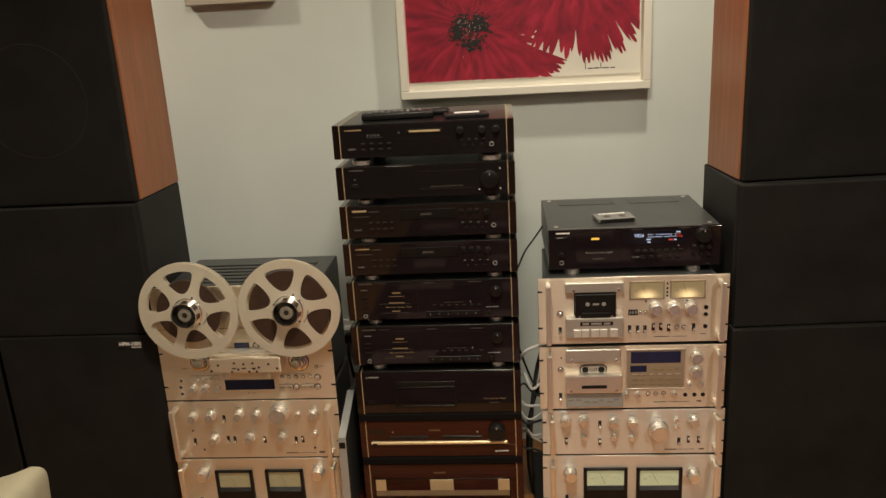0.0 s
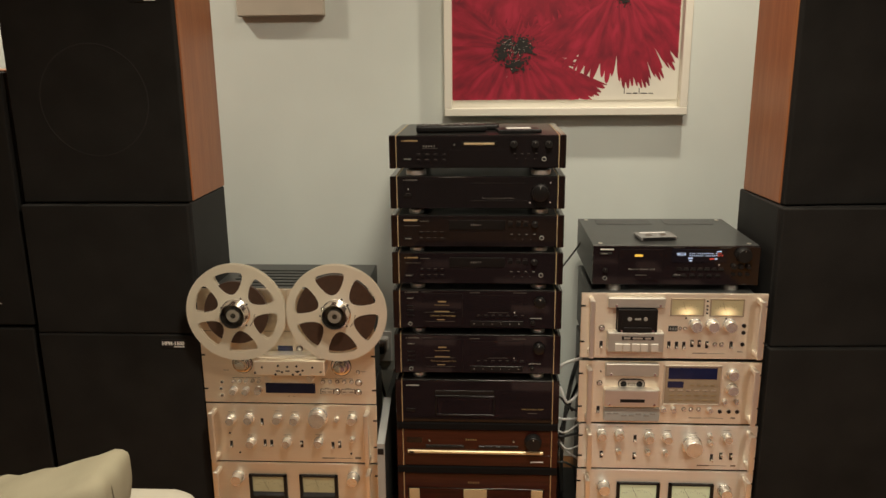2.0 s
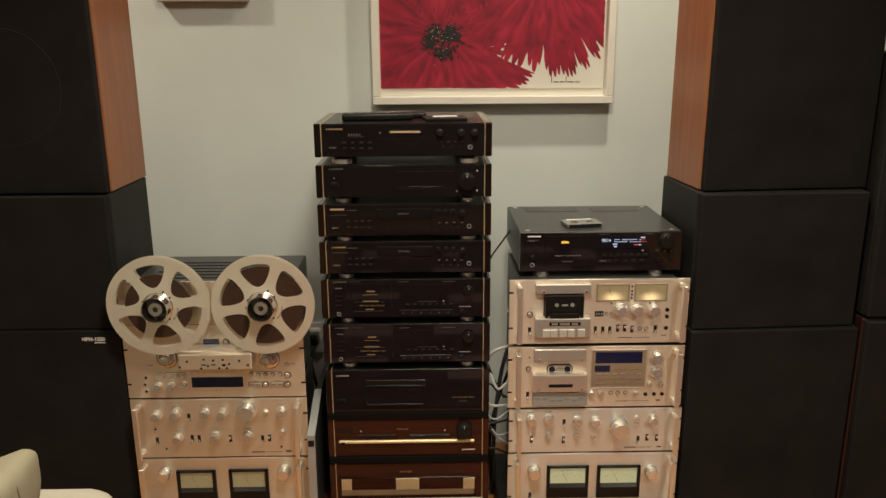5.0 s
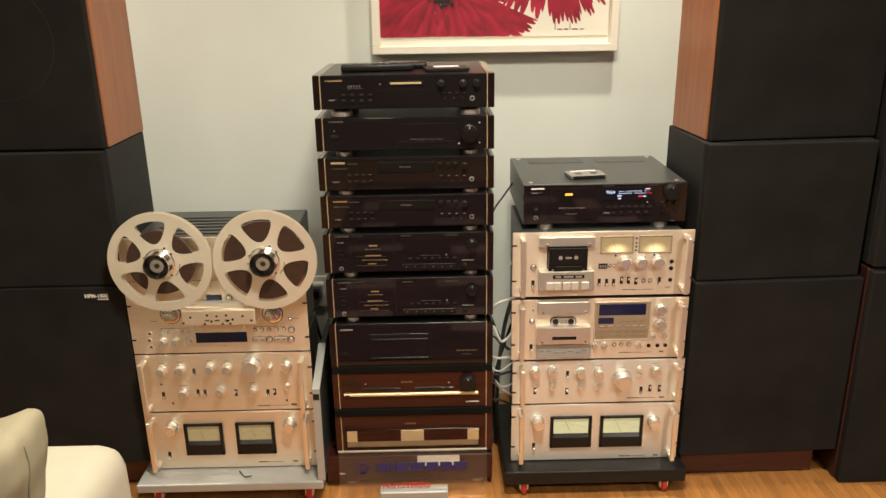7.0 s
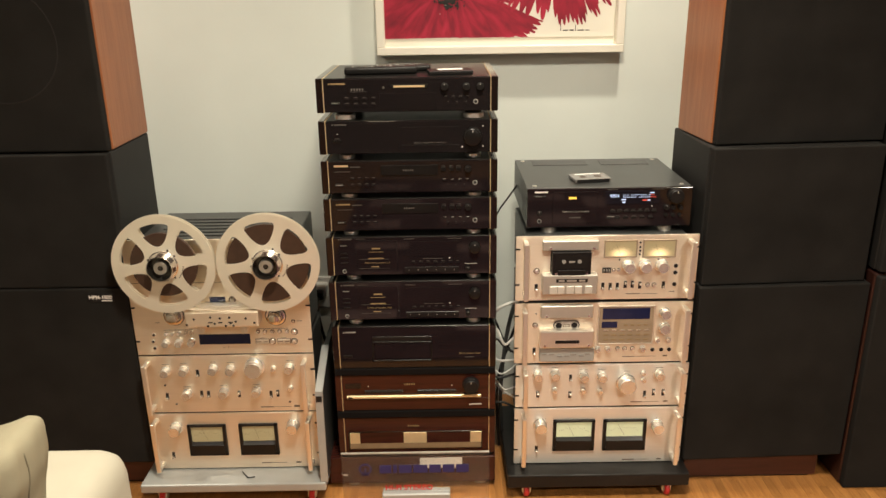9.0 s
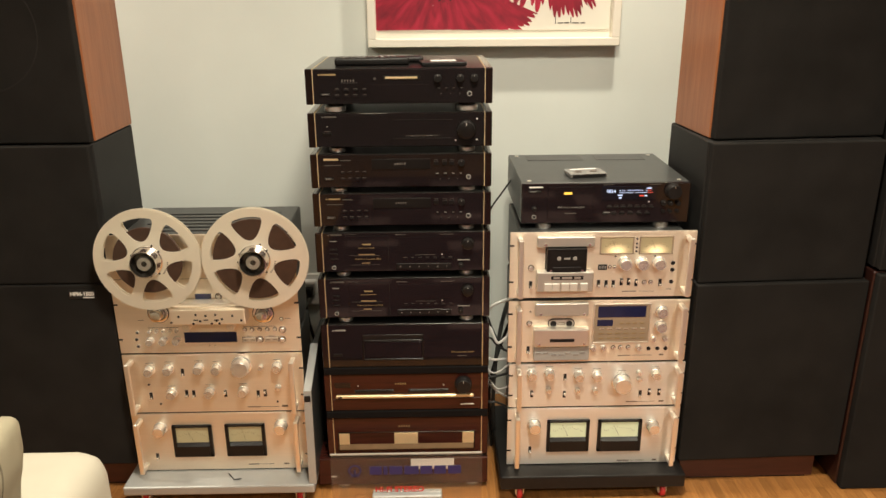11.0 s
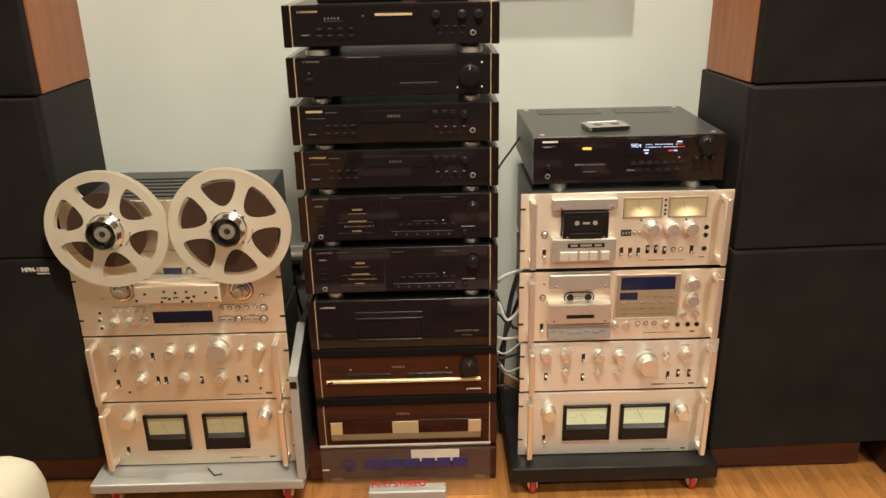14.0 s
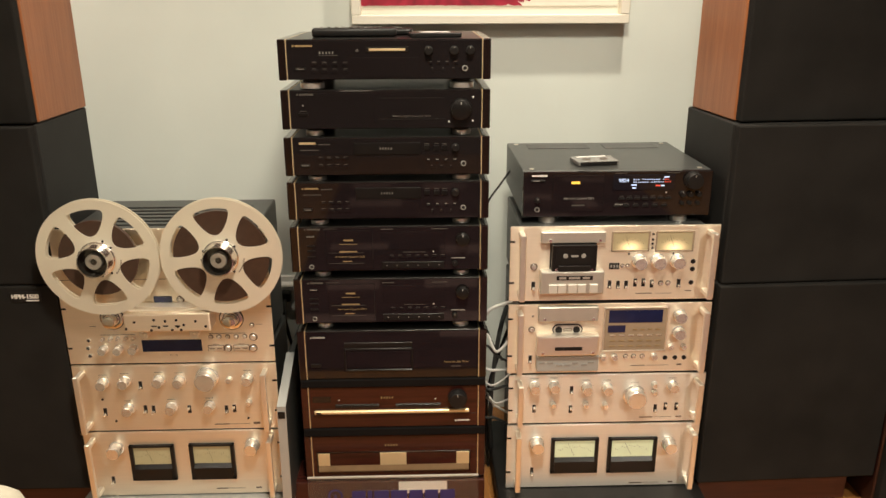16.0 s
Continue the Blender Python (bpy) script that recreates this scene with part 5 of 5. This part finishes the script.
for x in (-1.68, -0.66):
    for y in (-1.95, -1.25):
        block(t, "foot", PLINTH, x - 0.02, x + 0.02, y - 0.02, y + 0.02, 0, 0.04)

t = thing("cushion", -0.825, -1.43, 0.385, "wrinkled oatmeal box cushion leaning on the sofa arm", "cushion")
def swell(x, y, z):
    """Puffed, wrinkled and slumped place of a point of the flat box."""
    puff = max(0, 1 - (x / 0.30) ** 2) * max(0, 1 - ((z - 0.18) / 0.20) ** 2)
    side = max(0, 1 - (y / 0.062) ** 2) * max(0, 1 - ((z - 0.17) / 0.19) ** 2)
    fold = 0.012 * noise.noise(Vector((x * 7, y * 9, z * 7))) + 0.012 * noise.noise(Vector((x * 24, y * 6, z * 9 + x * 12))) + 0.004 * noise.noise(Vector((x * 60, y * 30, z * 38)))
    wob = 0.006 * noise.noise(Vector((5, y * 30, z * 16))) + 0.018 * side
    return (x - 0.062 * (1 - z / 0.355) + (wob if x > 0 else -wob), y + (0.035 if y > 0 else -0.035) * puff + fold * (1 if abs(y) > 0.03 else 0.4),
            z + 0.26 * (x - 0.285) * (z / 0.355) + 0.010 * noise.noise(Vector((x * 12, y * 14, z * 12))))


bm = bmesh.new()
box(bm, -0.29, 0.285, -0.062, 0.058, 0, 0.350, 0.028, 4)
bmesh.ops.subdivide_edges(bm, edges=[e for e in bm.edges if e.calc_length() > 0.05], cuts=20, use_grid_fill=True)
for v in bm.verts:
    v.co = swell(*v.co)
body = part("cushion_body", bm, CUSHION_FABRIC, t, "", True)
seams = ([(0.2853, -0.012 + 0.002 * math.sin(0.9 * i), 0.01 + 0.30 * i / 24) for i in range(25)] + [(0.2845, -0.012, 0.322), (0.2790, -0.011, 0.334)],
         [(0.2790, -0.011, 0.334), (0.2740, 0.004, 0.340), (0.268, 0.018, 0.343), (0.262, 0.034, 0.342)])
for line in seams:
    part("seam", tube(bmesh.new(), [swell(*q) for q in line], 0.0013, 6), SEAM, body, "", True)


# ---- cables and outlet ----
def cable(name, pts, r, material, label):
    solid(name, tube(bmesh.new(), pts, r), material, label, "cable", "cables behind the stacks", smooth=True)


cable("cable", [(0.245, -0.30, 0.68), (0.275, -0.26, 0.735), (0.305, -0.25, 0.775), (0.335, -0.24, 0.815)], 0.0026, BLACK, "thin black cable between two stacks")
cable("cable", [(0.245, -0.40, 0.452), (0.257, -0.43, 0.485), (0.278, -0.44, 0.508), (0.325, -0.42, 0.515)], 0.0048, CABLE_WHITE, "pale cable looped behind the decks")
rc = random.Random(9)
for k in range(8):
    z = 0.19 + 0.03 * k
    up = rc.uniform(-0.02, 0.035)
    cable("cable", [(0.245, -0.40, z), (0.262, -0.43 - rc.uniform(0, 0.03), z + up), (0.284, -0.44 - rc.uniform(0, 0.02), z + up * rc.uniform(-0.5, 1.2)), (0.326, -0.42, z + rc.uniform(-0.03, 0.05))],
          rc.uniform(0.0024, 0.0042), CABLE_WHITE if k % 3 else CASE, "thin cable in the tangle behind the decks")
cable("cable", [(0.325, -0.36, 0.50), (0.300, -0.38, 0.42), (0.283, -0.39, 0.30), (0.277, -0.39, 0.17), (0.285, -0.36, 0.04), (0.29, -0.34, -0.024)], 0.006, CASE, "dark grey cable hanging behind the decks")
cable("cable", [(0.325, -0.34, 0.40), (0.300, -0.36, 0.34), (0.272, -0.37, 0.24), (0.268, -0.37, 0.12), (0.28, -0.33, -0.024)], 0.0045, BLACK, "black cable hanging behind the decks")
cable("cable", [(0.252, -0.26, 0.43), (0.285, -0.30, 0.35), (0.315, -0.32, 0.30)], 0.0035, BLACK, "thin black cable behind the decks")
t = thing("wall_outlet", -0.316, 0, 0.377, "white wall outlet with a black plug", "outlet")
block(t, "cover_plate", WHITE_PLASTIC, -0.040, 0.040, -0.009, -0.0005, -0.05, 0.062, 0.003)
block(t, "adapter", WHITE_PLASTIC, -0.022, 0.030, -0.045, -0.009, 0.0, 0.045, 0.004)
block(t, "plug", BLACK, -0.012, 0.020, -0.07, -0.045, 0.0, 0.032, 0.004)
cable("cable", [(-0.312, -0.068, 0.385), (-0.312, -0.10, 0.36), (-0.300, -0.105, 0.28), (-0.275, -0.12, 0.21), (-0.235, -0.16, 0.19), (-0.19, -0.202, 0.20)], 0.005, BLACK, "black mains cord from the wall outlet")

# ---- rug ----
# unseen rug, added for the dark plum reflections in the gloss fronts
RUG = mat("plum_rug_pile", (0.14, 0.055, 0.060), 0.95, spec=0.1, second=(0.028, 0.012, 0.020), scale=16, stretch=(0.5, 1.6, 1), bump=0.6, bump_scale=300)
RUG_PALE = mat("mauve_rug_pile", (0.34, 0.21, 0.20), 0.95, spec=0.1, vary=0.3, scale=20, bump=0.6, bump_scale=300)
t = thing("rug", 0.30, -2.20, FLOOR, "unseen dark plum rug with mauve patches, added for the gloss fronts' reflections", "rug")
block(t, "pile", RUG, -0.78, 1.3, -2.1, 0.85, 0.0, 0.010, 0.003, "", 2)
rr = random.Random(21)
for i in range(24):
    x0, y0 = -0.7 + 0.48 * (i % 4) + rr.uniform(0, 0.12), -2.02 + 0.46 * (i // 4) + rr.uniform(0, 0.1)
    block(t, "patch", RUG_PALE, x0, x0 + rr.uniform(0.12, 0.34), y0, y0 + rr.uniform(0.06, 0.26), 0.008, 0.0112, 0.001, "mauve patch")

# ---- recessed lamp rims in the ceiling ----
for x, y, w, d in LAMPS:
    t = thing("ceiling_downlight", x, y, CEIL, "round white recessed ceiling downlight", "lamp", "ceiling downlights")
    bm = bmesh.new()
    lathe(bm, 0, 0, 0, [(d / 2 + 0.03, -0.001), (d / 2 + 0.03, -0.006), (d / 2 + 0.011, -0.009), (d / 2 + 0.009, -0.001)], 28, "z")
    part("rim", bm, WHITE_PLASTIC, t, "", True)

# ---- oak strips of the floor ----
PW, PL = 0.025, 0.34
strip = box(bmesh.new(), -PW / 2 + 0.0002, PW / 2 - 0.0002, -PL / 2 + 0.0003, PL / 2 - 0.0003, -0.0038, 0)
strip_mesh = finish("oak_strip", strip, OAK)
rest_v, rest_f = [], []
rng = random.Random(11)
ix = 0
x = X0 + PW / 2
while x < X1:
    y = Y0 - rng.uniform(0, PL)
    while y < PL / 2:
        y0, y1 = max(y - PL / 2, Y0), min(y + PL / 2, 0)
        zt = FLOOR - 0.0002 - 0.0003 * rng.random()
        if -0.75 < x < 1.25 and -1.15 < y < -0.35 and y1 - y0 > PL * 0.99:
            ob = new("oak_strip", strip_mesh)
            ob.parent = floor
            ob.location = (x, y, zt)
        elif y1 - y0 > 0.02:
            b = len(rest_v)
            a0, a1, b0, b1 = x - PW / 2 + 0.0002, x + PW / 2 - 0.0002, y0 + 0.0003, y1 - 0.0003
            rest_v += [(a0, b0, zt - 0.0036), (a1, b0, zt - 0.0036), (a1, b1, zt - 0.0036), (a0, b1, zt - 0.0036), (a0, b0, zt), (a1, b0, zt), (a1, b1, zt), (a0, b1, zt)]
            rest_f += [tuple(b + i for i in q) for q in ((4, 5, 6, 7), (0, 1, 5, 4), (1, 2, 6, 5), (2, 3, 7, 6), (3, 0, 4, 7))]
        y += PL
    x += PW
me = bpy.data.meshes.new("oak_strips")
me.from_pydata(rest_v, [], rest_f)
me.materials.append(OAK)
ob = tagged(new("oak_strips", me), "warm oak strips of the parquet floor", kind="stuff")
ob.parent = floor
